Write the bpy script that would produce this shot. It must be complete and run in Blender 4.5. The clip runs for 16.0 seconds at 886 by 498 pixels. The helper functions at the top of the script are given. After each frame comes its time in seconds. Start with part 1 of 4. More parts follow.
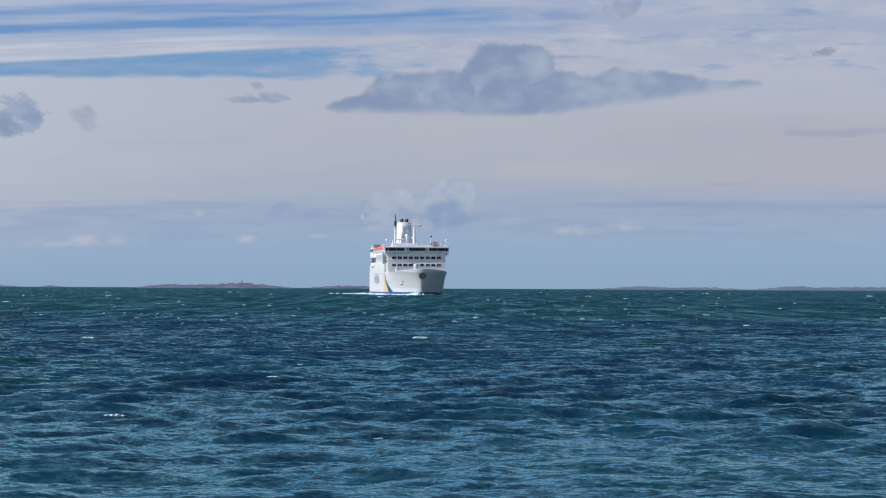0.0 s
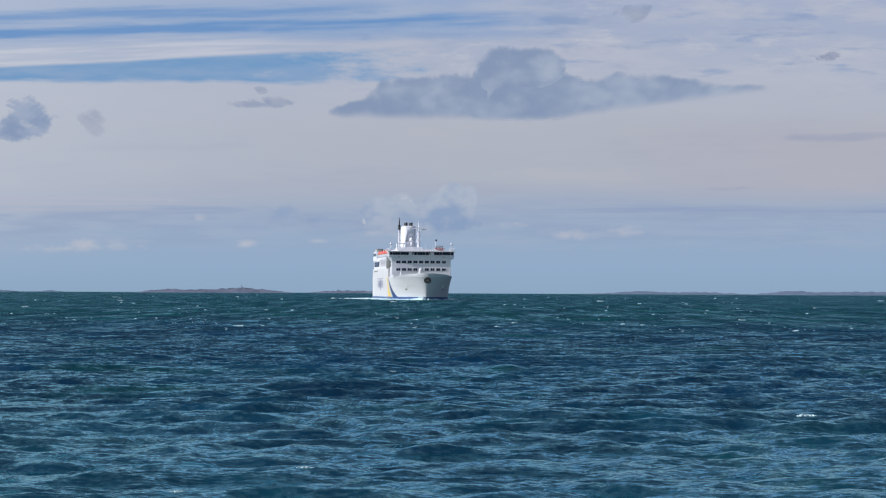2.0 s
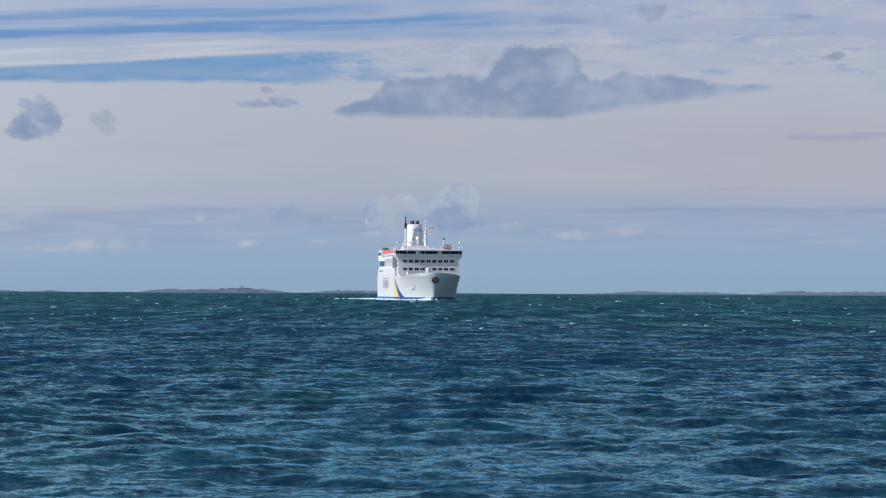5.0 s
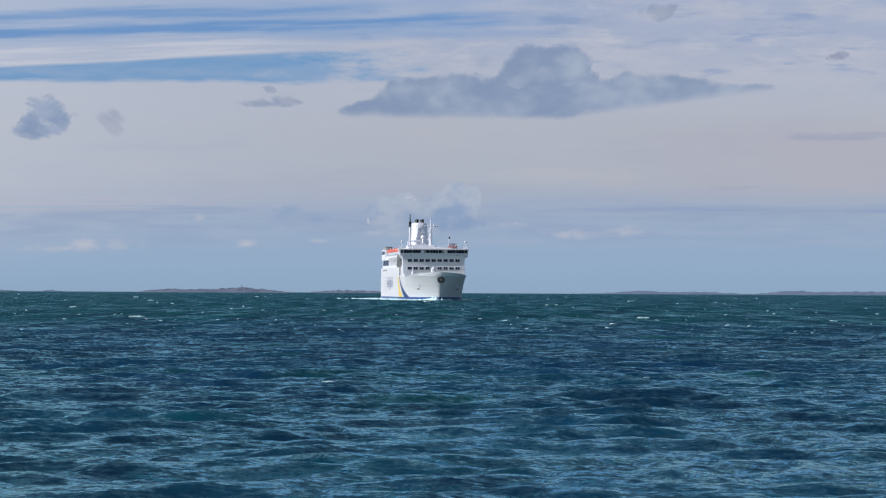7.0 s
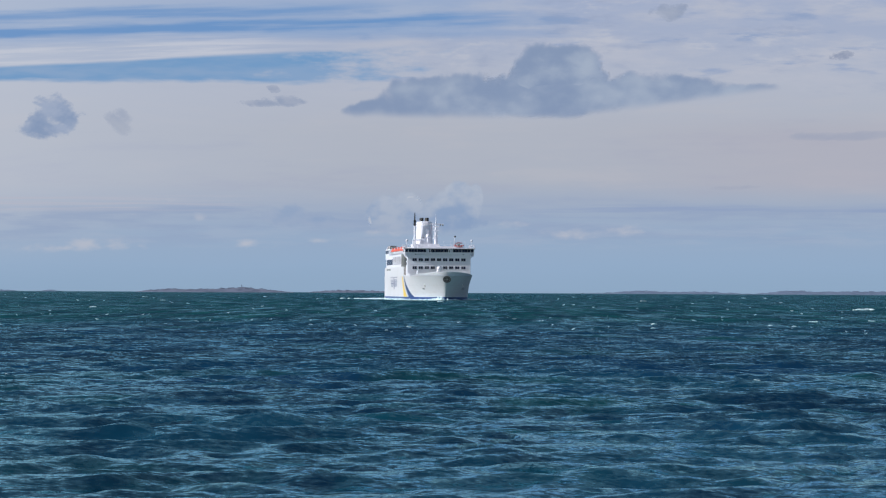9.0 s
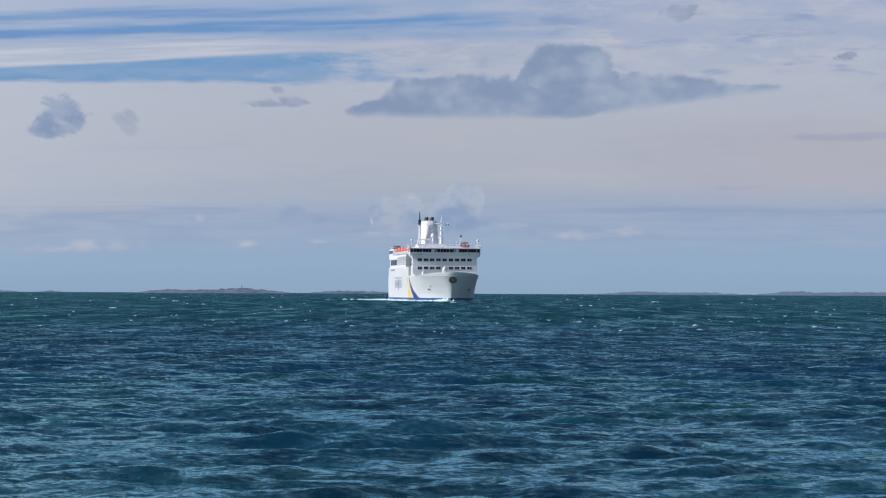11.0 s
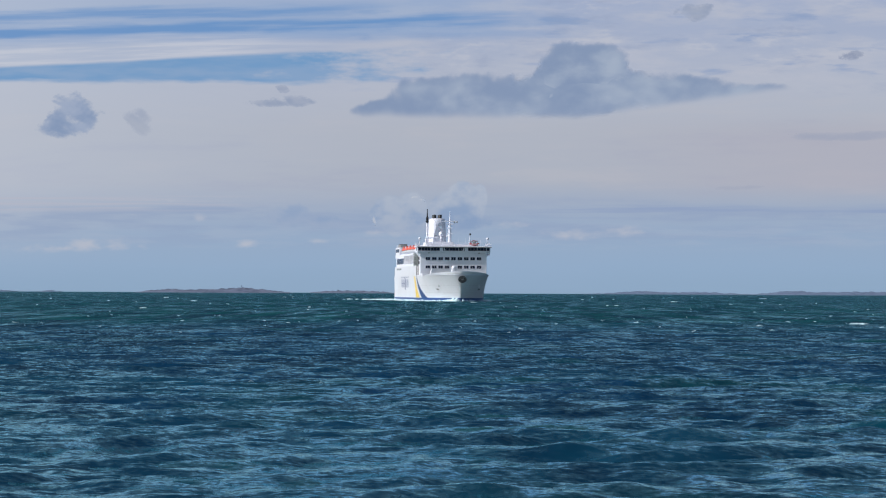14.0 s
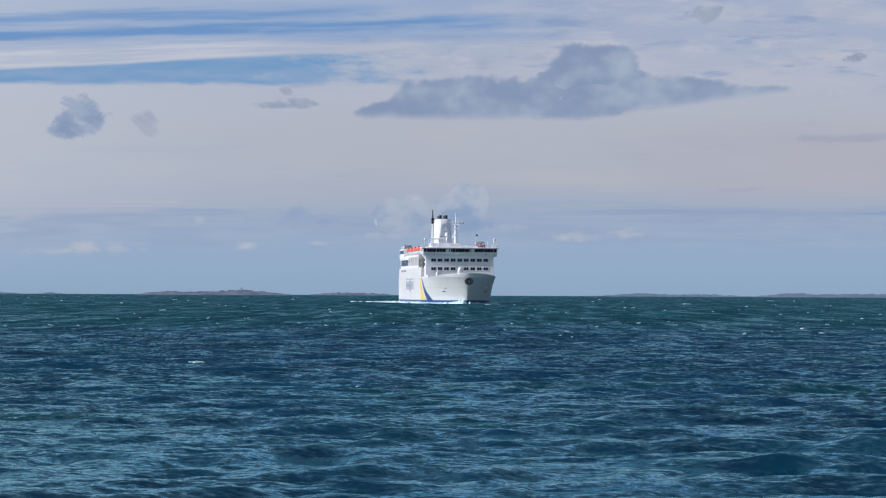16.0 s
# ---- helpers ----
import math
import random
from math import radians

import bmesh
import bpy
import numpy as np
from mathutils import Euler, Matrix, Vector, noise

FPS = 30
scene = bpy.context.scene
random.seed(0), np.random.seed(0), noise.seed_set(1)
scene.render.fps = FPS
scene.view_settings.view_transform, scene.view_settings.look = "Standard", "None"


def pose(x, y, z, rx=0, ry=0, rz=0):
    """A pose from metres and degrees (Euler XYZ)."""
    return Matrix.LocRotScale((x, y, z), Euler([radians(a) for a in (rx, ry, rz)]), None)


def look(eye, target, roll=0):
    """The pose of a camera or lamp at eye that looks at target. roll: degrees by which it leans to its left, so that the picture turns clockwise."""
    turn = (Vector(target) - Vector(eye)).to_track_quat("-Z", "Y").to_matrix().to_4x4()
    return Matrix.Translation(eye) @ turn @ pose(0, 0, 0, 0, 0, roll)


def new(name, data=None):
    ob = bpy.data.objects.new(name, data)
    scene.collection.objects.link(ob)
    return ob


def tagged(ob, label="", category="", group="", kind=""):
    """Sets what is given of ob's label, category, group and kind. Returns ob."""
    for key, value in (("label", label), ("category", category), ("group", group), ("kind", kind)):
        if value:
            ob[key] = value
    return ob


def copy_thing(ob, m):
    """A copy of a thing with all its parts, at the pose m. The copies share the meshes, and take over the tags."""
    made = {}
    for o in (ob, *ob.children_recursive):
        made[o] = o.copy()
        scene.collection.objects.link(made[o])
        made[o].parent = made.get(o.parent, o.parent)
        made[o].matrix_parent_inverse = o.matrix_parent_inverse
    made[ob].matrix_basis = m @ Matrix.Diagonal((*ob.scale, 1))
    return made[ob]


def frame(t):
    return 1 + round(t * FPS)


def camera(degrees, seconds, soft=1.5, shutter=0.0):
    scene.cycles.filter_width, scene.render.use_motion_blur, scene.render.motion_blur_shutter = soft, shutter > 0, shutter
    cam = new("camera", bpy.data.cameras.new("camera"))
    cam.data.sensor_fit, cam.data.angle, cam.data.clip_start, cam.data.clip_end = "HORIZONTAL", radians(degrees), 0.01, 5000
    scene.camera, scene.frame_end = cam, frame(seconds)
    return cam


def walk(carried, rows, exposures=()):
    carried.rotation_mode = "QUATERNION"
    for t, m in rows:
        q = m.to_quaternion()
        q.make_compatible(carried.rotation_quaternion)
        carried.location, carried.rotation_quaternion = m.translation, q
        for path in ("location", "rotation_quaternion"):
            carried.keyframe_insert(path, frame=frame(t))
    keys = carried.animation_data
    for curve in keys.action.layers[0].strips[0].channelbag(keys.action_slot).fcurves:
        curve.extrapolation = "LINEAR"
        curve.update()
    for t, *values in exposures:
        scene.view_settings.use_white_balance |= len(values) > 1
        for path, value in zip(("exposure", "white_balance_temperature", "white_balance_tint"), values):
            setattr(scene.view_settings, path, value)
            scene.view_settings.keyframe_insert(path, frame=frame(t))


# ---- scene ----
FOCAL = 5000.0          # focal length; the view is 1568 of these units wide
EYE = 3.9               # the lens above the mean sea level, metres
cam = camera(2 * math.degrees(math.atan(784 / FOCAL)), 16.0, soft=1.2)


def tilt(rise):
    """The pose on the shore, looking out to sea, with the eye line that far below the middle."""
    up = math.atan(rise / FOCAL)
    return look((0, 0, EYE), (0, 1000, EYE + 1000 * math.tan(up)), 0.26)


SWAY = [(0.0, 65.6), (0.5, 68.2), (1.0, 71.3), (1.5, 73.5), (2.0, 74.0), (2.5, 74.8), (3.0, 75.0), (3.5, 75.0),
        (4.2, 74.6), (6.3, 73.6), (7.0, 73.6), (7.5, 74.0), (8.0, 73.4), (8.5, 73.0), (9.2, 73.4), (11.3, 74.6),
        (12.0, 74.0), (12.5, 73.4), (13.0, 73.2), (13.5, 73.3), (14.0, 74.0), (14.5, 74.6), (15.0, 74.8),
        (15.5, 76.4), (16.0, 77.8)]
walk(cam, [(t, tilt(r)) for t, r in SWAY])

# ---- light ----
SUN = Vector((-0.86, -0.27, 0.48)).normalized()
scene.view_settings.exposure = 0.0
world = bpy.data.worlds.new("world")
scene.world = world
world.use_nodes = True
wn = world.node_tree
sky = wn.nodes.new("ShaderNodeTexSky")
sky.sky_type, sky.sun_disc = "NISHITA", False
sky.sun_elevation = math.asin(SUN.z)
sky.sun_rotation = math.atan2(SUN.x, SUN.y)
sky.air_density, sky.dust_density, sky.ozone_density = 1.0, 1.5, 1.0
thin_veil = wn.nodes.new("ShaderNodeMix")          # high thin cloud over all the sky
thin_veil.data_type = "RGBA"
thin_veil.inputs[0].default_value = 0.28
thin_veil.inputs[7].default_value = (3.8, 4.3, 5.0, 1)
wn.links.new(sky.outputs[0], thin_veil.inputs[6])
wn.links.new(thin_veil.outputs[2], wn.nodes["Background"].inputs[0])
wn.nodes["Background"].inputs[1].default_value = 0.088
sun = new("sun", bpy.data.lights.new("sun", "SUN"))
sun.data.energy, sun.data.angle, sun.data.color = 4.4, radians(0.5), (1.0, 0.965, 0.93)
sun.matrix_basis = look(SUN * 100, (0, 0, 0))


# ---- material tools ----
def rgb(r, g, b):
    """Scene-linear colour from everyday 0..255 values."""
    return tuple((c / 255 / 12.92) if c < 10.3 else ((c / 255 + 0.055) / 1.055) ** 2.4 for c in (r, g, b)) + (1.0,)


class Val:
    """A number that flows through a node tree."""
    def __init__(self, tree, sock):
        self.tree, self.sock = tree, sock

    def op(self, kind, other, flip=False):
        n = self.tree.nodes.new("ShaderNodeMath")
        n.operation = kind
        a, b = (other, self) if flip else (self, other)
        for i, v in enumerate((a, b)):
            if isinstance(v, Val):
                self.tree.links.new(v.sock, n.inputs[i])
            elif v is not None:
                n.inputs[i].default_value = v
        return Val(self.tree, n.outputs[0])

    def __add__(self, o): return self.op("ADD", o)
    def __radd__(self, o): return self.op("ADD", o)
    def __sub__(self, o): return self.op("SUBTRACT", o)
    def __rsub__(self, o): return self.op("SUBTRACT", o, True)
    def __mul__(self, o): return self.op("MULTIPLY", o)
    def __rmul__(self, o): return self.op("MULTIPLY", o)
    def __truediv__(self, o): return self.op("DIVIDE", o)
    def top(self, o): return self.op("MAXIMUM", o)
    def low(self, o): return self.op("MINIMUM", o)
    def exp(self): return self.op("EXPONENT", None)

    def smooth(self, a, b, c=0.0, d=1.0):
        n = self.tree.nodes.new("ShaderNodeMapRange")
        n.interpolation_type = "SMOOTHSTEP"
        self.tree.links.new(self.sock, n.inputs[0])
        for i, v in enumerate((a, b, c, d)):
            if isinstance(v, Val):
                self.tree.links.new(v.sock, n.inputs[i + 1])
            else:
                n.inputs[i + 1].default_value = v
        return Val(self.tree, n.outputs[0])


def material(name):
    m = bpy.data.materials.new(name)
    m.use_nodes = True
    return m, m.node_tree, m.node_tree.nodes["Principled BSDF"]


def coords(tree):
    n, s = tree.nodes.new("ShaderNodeTexCoord"), tree.nodes.new("ShaderNodeSeparateXYZ")
    tree.links.new(n.outputs["Object"], s.inputs[0])
    return [Val(tree, o) for o in s.outputs]


def fbm(tree, x, y, z=0.0, detail=4.0, rough=0.55, scale=1.0, warp=0.0):
    c, n = tree.nodes.new("ShaderNodeCombineXYZ"), tree.nodes.new("ShaderNodeTexNoise")
    for i, v in enumerate((x, y, z)):
        if isinstance(v, Val):
            tree.links.new(v.sock, c.inputs[i])
        else:
            c.inputs[i].default_value = v
    tree.links.new(c.outputs[0], n.inputs["Vector"])
    n.inputs["Scale"].default_value, n.inputs["Detail"].default_value = scale, detail
    n.inputs["Roughness"].default_value, n.inputs["Distortion"].default_value = rough, warp
    return Val(tree, n.outputs["Fac"])


def blend(tree, fac, a, b):
    n = tree.nodes.new("ShaderNodeMix")
    n.data_type = "RGBA"
    for i, v in ((0, fac), (6, a), (7, b)):
        if isinstance(v, Val):
            tree.links.new(v.sock, n.inputs[i])
        elif isinstance(v, tuple):
            n.inputs[i].default_value = v
        elif isinstance(v, (int, float)):
            n.inputs[i].default_value = v
        else:
            tree.links.new(v, n.inputs[i])
    return n.outputs[2]


def bump(tree, bsdf, height, strength, distance):
    n = tree.nodes.new("ShaderNodeBump")
    n.inputs["Strength"].default_value, n.inputs["Distance"].default_value = strength, distance
    tree.links.new(height.sock, n.inputs["Height"])
    tree.links.new(n.outputs[0], bsdf.inputs["Normal"])


def painted(name, colour, rough=0.4, metal=0.0, wear=0.12, size=3.0, streaks=0.0, wear_colour=None):
    """Weathered paint: broad soiling, fine grain and run-down streaks."""
    m, t, b = material(name)
    x, y, z = coords(t)
    broad = fbm(t, x / size, y / size, z / size, 4)
    run = fbm(t, x * 1.6, y * 1.6, z * 0.12, 3)
    fac = (broad.smooth(0.4, 0.75) * wear + run.smooth(0.52, 0.75) * streaks).low(1.0)
    dirt = wear_colour or tuple(c * 0.45 for c in colour[:3]) + (1.0,)
    t.links.new(blend(t, fac, colour, dirt), b.inputs["Base Color"])
    b.inputs["Roughness"].default_value, b.inputs["Metallic"].default_value = rough, metal
    bump(t, b, fbm(t, x * 2, y * 2, z * 2, 3), 0.15, 0.02)
    return m


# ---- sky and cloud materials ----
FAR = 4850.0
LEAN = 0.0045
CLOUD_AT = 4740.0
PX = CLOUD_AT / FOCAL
GLOW = 0.89


def sky_material():
    m, t, b = material("sky")
    t.nodes.remove(b)
    X, Y, Z = coords(t)
    u = X / Y * FOCAL + 784
    y = 515 - (Z - EYE) / Y * FOCAL + (u - 784) * LEAN
    slow = fbm(t, u / 420, y / 70, 1.3, 4) - 0.5
    ripple = fbm(t, u / 130, y / 22, 7.7, 4) - 0.5
    yy = y + slow * 34 + ripple * 8
    ramp = t.nodes.new("ShaderNodeValToRGB")
    t.links.new((yy / 1100 + 0.5).sock, ramp.inputs[0])
    stops = [(-540, (112, 150, 205)), (-200, (140, 166, 210)), (-40, (168, 182, 212)), (60, (172, 184, 210)),
             (150, (186, 193, 210)), (230, (184, 190, 204)), (320, (181, 188, 203)), (362, (168, 182, 205)),
             (410, (159, 180, 208)), (470, (154, 180, 210)), (512, (150, 177, 206))]
    el = ramp.color_ramp.elements
    while len(el) < len(stops):
        el.new(0.5)
    for e, (p, c) in zip(el, stops):
        e.position = p / 1100 + 0.5
    for e, (p, c) in zip(el, stops):
        e.color = rgb(*c)
    col = ramp.outputs[0]
    # mottled high veil
    veil = fbm(t, u / 190, y / 38, 3.1, 6, 0.6).smooth(0.42, 0.68)
    high = 1 - y.smooth(110, 190)
    col = blend(t, veil * high * u.smooth(420, 760) * 0.7, col, rgb(195, 199, 213))
    gaps = fbm(t, u / 150, y / 26, 9.4, 5, 0.55).smooth(0.55, 0.7)
    col = blend(t, gaps * high * u.smooth(450, 700) * 0.85, col, rgb(148, 168, 204))
    mild = fbm(t, u / 300, y / 46, 12.5, 6, 0.6)
    col = blend(t, mild.smooth(0.5, 0.72) * y.smooth(130, 190) * (1 - y.smooth(330, 370)) * 0.5, col, rgb(171, 178, 200))
    col = blend(t, mild.smooth(0.5, 0.28) * y.smooth(130, 190) * (1 - y.smooth(330, 370)) * 0.4, col, rgb(194, 195, 205))
    curd = fbm(t, u / 62, y / 17, 15.5, 5, 0.6)
    part_sky = high * u.smooth(560, 860) * fbm(t, u / 240, y / 60, 19.0, 3).smooth(0.42, 0.6)
    col = blend(t, curd.smooth(0.5, 0.68) * part_sky * 0.6, col, rgb(199, 203, 216))
    col = blend(t, curd.smooth(0.5, 0.32) * part_sky * 0.5, col, rgb(158, 171, 199))
    white = fbm(t, u / 520, y / 16, 5.2, 4).smooth(0.45, 0.65)
    col = blend(t, white * (1 - y.smooth(85, 128)) * (1 - u.smooth(350, 800)) * 0.7, col, rgb(200, 206, 221))
    col = blend(t, (1 - (y + slow * 40).smooth(52, 74)) * (1 - (u + slow * 300).smooth(700, 1050)) * 0.5, col, rgb(148, 177, 216))
    ledge = (y + u * 0.05).smooth(66, 96) * (1 - (y + u * 0.05 + ripple * 8).smooth(112, 124)) * (1 - u.smooth(350, 620))
    wisp = fbm(t, u / 260, (y + u * 0.04) / 11, 33.0, 4).smooth(0.38, 0.62)
    col = blend(t, ledge * (wisp * 0.65 + 0.15), col, rgb(210, 213, 225))
    col = blend(t, ledge * (1 - wisp) * 0.45, col, rgb(160, 178, 210))
    bright = (1 - u.smooth(-100, 800)) * (1 - y.smooth(300, 440)) * 0.45
    col = blend(t, bright, col, rgb(192, 202, 220))
    # the sky grows whiter round towards the sun
    col = blend(t, (1 - u.smooth(-1700, 420)) * (1 - y.smooth(390, 508)) * 0.9, col, rgb(234, 231, 231))
    # a warmer tone low down, away from the sun
    col = blend(t, u.smooth(900, 1500) * y.smooth(190, 250) * (1 - y.smooth(320, 365)) * 0.55, col, rgb(184, 182, 196))
    # blue openings between the streaks
    edge = ripple * 26 + slow * 14
    a = y + edge
    torn = fbm(t, u / 70, y / 20, 21.0, 4, 0.55)
    one = (y + ripple * 7).smooth(116 - u * 0.052, 123 - u * 0.052) * (1 - a.smooth(138, 152 - u * 0.006)) \
        * (1 - (u + (torn - 0.5) * 620).smooth(500, 760))
    shade = fbm(t, u / 160, y / 30, 27.0, 3).smooth(0.35, 0.65)
    col = blend(t, one * (shade * 0.25 + 0.75), col, rgb(122, 163, 207))
    thin = fbm(t, u / 300, (y + u * 0.03) / 14, 2.2, 4).smooth(0.30, 0.60)
    for top, slant, deep, end, strong in ((20, 0.028, 17, 640, 0.8), (45, 0.024, 19, 960, 0.95), (74, 0.026, 8, 560, 0.22), (64, 0.012, 10, 1000, 0.35)):
        line = y + ripple * 17 + slow * 20 + u * slant
        band = line.smooth(top - 6, top + 6) * (1 - line.smooth(top + deep - 4, top + deep + 10))
        start = (u + slow * 200).smooth(560, 680) if top == 62 else 1.0
        col = blend(t, band * start * (1 - (u + slow * 300).smooth(end - 180, end + 90)) * (thin * 0.6 + 0.36) * strong, col, rgb(108, 153, 207))
    # blue-grey bank low over the sea, and its streaks
    bank = fbm(t, u / 190, y / 24, 6.1, 5).smooth(0.40, 0.62) * (y + slow * 60).smooth(352, 372) * (1 - y.smooth(400, 450))
    col = blend(t, bank * 0.7, col, rgb(154, 172, 203))
    dusk = fbm(t, u / 330, y / 9, 16.1, 4).smooth(0.46, 0.66) * (y + slow * 40).smooth(356, 368) * (1 - y.smooth(380, 396)) * u.smooth(820, 1100)
    col = blend(t, dusk * 0.75, col, rgb(151, 169, 203))
    pale = fbm(t, u / 420, y / 7, 8.8, 4).smooth(0.44, 0.62) * y.smooth(344, 352) * (1 - y.smooth(366, 378))
    col = blend(t, pale * 0.6 * (1 - u.smooth(300, 560)), col, rgb(190, 192, 207))
    haze = fbm(t, u / 120, y / 15, 31.0, 4).smooth(0.42, 0.66) * y.smooth(385, 405) * (1 - y.smooth(425, 450))
    col = blend(t, haze * 0.4, col, rgb(172, 187, 210))
    # small far sunlit cumulus
    puffs = None
    for px, py, rx, ry, lit in ((60, 440, 48, 8, 0.45), (118, 440, 34, 6, 0.75), (148, 434, 22, 9, 1.0), (205, 434, 18, 9, 0.7), (257, 434, 12, 6, 0.5),
                                (435, 433, 16, 7, 0.7), (566, 427, 20, 5, 0.6), (1000, 416, 44, 8, 0.62), (1108, 410, 26, 7, 0.85), (918, 398, 22, 6, 0.65),
                                (352, 386, 12, 8, 0.5), (690, 412, 60, 6, 0.45), (300, 356, 70, 3, 0.4)):
        gx, gy = (u - px) / (rx * 1.35), (y - py) / (ry * 1.35)
        g = (0 - (gx * gx + gy * gy)).exp() * lit
        puffs = g if puffs is None else puffs.top(g)
    rag = fbm(t, u / 30, y / 13, 4.4, 4, 0.55)
    puffs = (puffs * 1.15 + (rag - 0.5) * 1.5).smooth(0.2, 1.2)
    col = blend(t, puffs * (y.smooth(340, 356) * (1 - y.smooth(440, 453))) * 0.85, col, rgb(191, 197, 212))
    em, out = t.nodes.new("ShaderNodeEmission"), t.nodes["Material Output"]
    em.inputs[1].default_value = GLOW
    t.links.new(col, em.inputs[0])
    t.links.new(em.outputs[0], out.inputs[0])
    return m


def cloud_material(name, lobes, dark, light, seed, strength=0.9, rag=1.1, cut=(0.0, 0.75), grain=60.0, floor=None, crown=None):
    """A soft cloud body: its density falls off round each lobe and is torn by noise. floor: a level base; crown: lit tops over a base that melts away."""
    m, t, b = material(name)
    t.nodes.remove(b)
    x, y, z = coords(t)
    n = fbm(t, x / grain, seed * 1.7, z / (grain * 0.7), 4, 0.52)
    fine = fbm(t, x / (grain * 0.33), seed, z / (grain * 0.28), 3, 0.55)
    dens = None
    for lx, lz, rx, rz in lobes:
        gx, gz = (x - lx) / rx, (z - lz) / rz
        g = 1 - (gx * gx + gz * gz)
        dens = g if dens is None else dens.top(g)
    solid = dens.top(-1.0)
    dens = solid * 0.85 + (n - 0.5) * rag * 1.6 + (fine - 0.5) * rag * (0.25 if crown else 0.45)
    alpha = dens.smooth(*cut) * solid.smooth(-0.66, -0.25) * strength * 0.8
    tone = fbm(t, x / (grain * 1.5), seed + 3.3, z / (grain * 1.0), 4, 0.5).smooth(0.36, 0.66)
    if floor:                            # a level base that rises beyond a point
        base = (x - floor[1] * PX).top(0.0) * floor[2] - floor[0] * PX + (n - 0.5) * 10
        alpha = alpha * (z - base).smooth(-7.0, 12.0)
    if crown:
        alpha = alpha * (z / PX).smooth(crown[0], crown[1])
        tone = tone * 0.65 + (z / PX).smooth(crown[1], crown[2]) * 0.25
    else:
        tone = tone * solid.smooth(-0.1, 0.7)
    col = blend(t, tone.low(1.0), dark, light)
    em, tr, mix = t.nodes.new("ShaderNodeEmission"), t.nodes.new("ShaderNodeBsdfTransparent"), t.nodes.new("ShaderNodeMixShader")
    em.inputs[1].default_value = GLOW
    t.links.new(col, em.inputs[0])
    t.links.new(alpha.sock, mix.inputs[0])
    t.links.new(tr.outputs[0], mix.inputs[1])
    t.links.new(em.outputs[0], mix.inputs[2])
    t.links.new(mix.outputs[0], t.nodes["Material Output"].inputs[0])
    return m


def water_material(name, seed):
    """Wind-ruffled sea water: body colour in broad patches, ripples of three sizes in the normal."""
    m, t, b = material(name)
    x, y, z = coords(t)
    wide = fbm(t, x / 150, y / 330, seed, 4, 0.5)
    patch = fbm(t, x / 16, y / 40, seed + 2, 5, 0.55)
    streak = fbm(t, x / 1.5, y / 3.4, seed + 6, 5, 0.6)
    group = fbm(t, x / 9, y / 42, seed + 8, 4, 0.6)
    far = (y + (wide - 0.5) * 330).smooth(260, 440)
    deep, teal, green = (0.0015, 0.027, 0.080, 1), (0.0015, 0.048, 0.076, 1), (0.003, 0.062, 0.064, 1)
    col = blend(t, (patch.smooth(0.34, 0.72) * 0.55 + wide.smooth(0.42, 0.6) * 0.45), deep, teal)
    # navy band farther out: bluer water and cloud shadow, both put into the colour
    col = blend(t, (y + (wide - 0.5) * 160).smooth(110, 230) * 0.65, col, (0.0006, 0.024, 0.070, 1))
    # shallower, paler water towards the shore
    col = blend(t, (1 - (y + (wide - 0.5) * 90).smooth(40, 130)) * 0.35, col, (0.004, 0.055, 0.066, 1))
    # greener patches of water, scattered at random
    green_patch = fbm(t, x / 11, y / 26, seed + 15, 3, 0.5)
    col = blend(t, green_patch.smooth(0.53, 0.70) * 0.75, col, (0.003, 0.052, 0.050, 1))
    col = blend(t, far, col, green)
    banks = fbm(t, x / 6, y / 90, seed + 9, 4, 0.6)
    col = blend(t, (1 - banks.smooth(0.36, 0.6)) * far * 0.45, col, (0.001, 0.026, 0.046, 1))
    # the body colour darkens in fine streaks and in wider patches
    dark_streaks = (1 - streak.smooth(0.34, 0.62)) * 0.4 + (1 - group.smooth(0.38, 0.62)) * 0.62
    col = blend(t, dark_streaks.low(1.0), col, (0.0004, 0.012, 0.036, 1))
    ripples = []
    for k, (sx, sy, off) in enumerate(((0.26, 0.17, 0.0), (1.2, 0.8, 4.0), (6.0, 16.0, 9.0), (3.2, 60.0, 13.0))):
        c, n = t.nodes.new("ShaderNodeCombineXYZ"), t.nodes.new("ShaderNodeTexNoise")
        t.links.new((x / sx).sock, c.inputs[0])
        t.links.new((y / sy).sock, c.inputs[1])
        c.inputs[2].default_value = seed + off
        t.links.new(c.outputs[0], n.inputs["Vector"])
        n.inputs["Scale"].default_value, n.inputs["Detail"].default_value, n.inputs["Roughness"].default_value = 1.0, 3.0, 0.62
        sp = t.nodes.new("ShaderNodeSeparateColor")
        t.links.new(n.outputs["Color"], sp.inputs[0])
        ripples.append((Val(t, sp.outputs[0]) - 0.5, Val(t, sp.outputs[1]) - 0.5))
    (ax, ay), (bx, by), (cx, cy), (dx, dy) = ripples
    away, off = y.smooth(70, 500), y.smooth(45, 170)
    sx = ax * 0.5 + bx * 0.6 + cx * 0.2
    # normals lean shoreward, down the wind, more with distance, to dull the mirrored sky
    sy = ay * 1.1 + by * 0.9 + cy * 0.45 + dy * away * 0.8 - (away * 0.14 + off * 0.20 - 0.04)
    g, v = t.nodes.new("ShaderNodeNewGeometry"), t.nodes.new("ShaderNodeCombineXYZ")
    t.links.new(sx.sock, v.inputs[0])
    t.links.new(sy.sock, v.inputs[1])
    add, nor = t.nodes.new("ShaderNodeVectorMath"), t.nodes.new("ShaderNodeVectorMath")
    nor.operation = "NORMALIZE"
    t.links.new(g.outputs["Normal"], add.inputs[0])
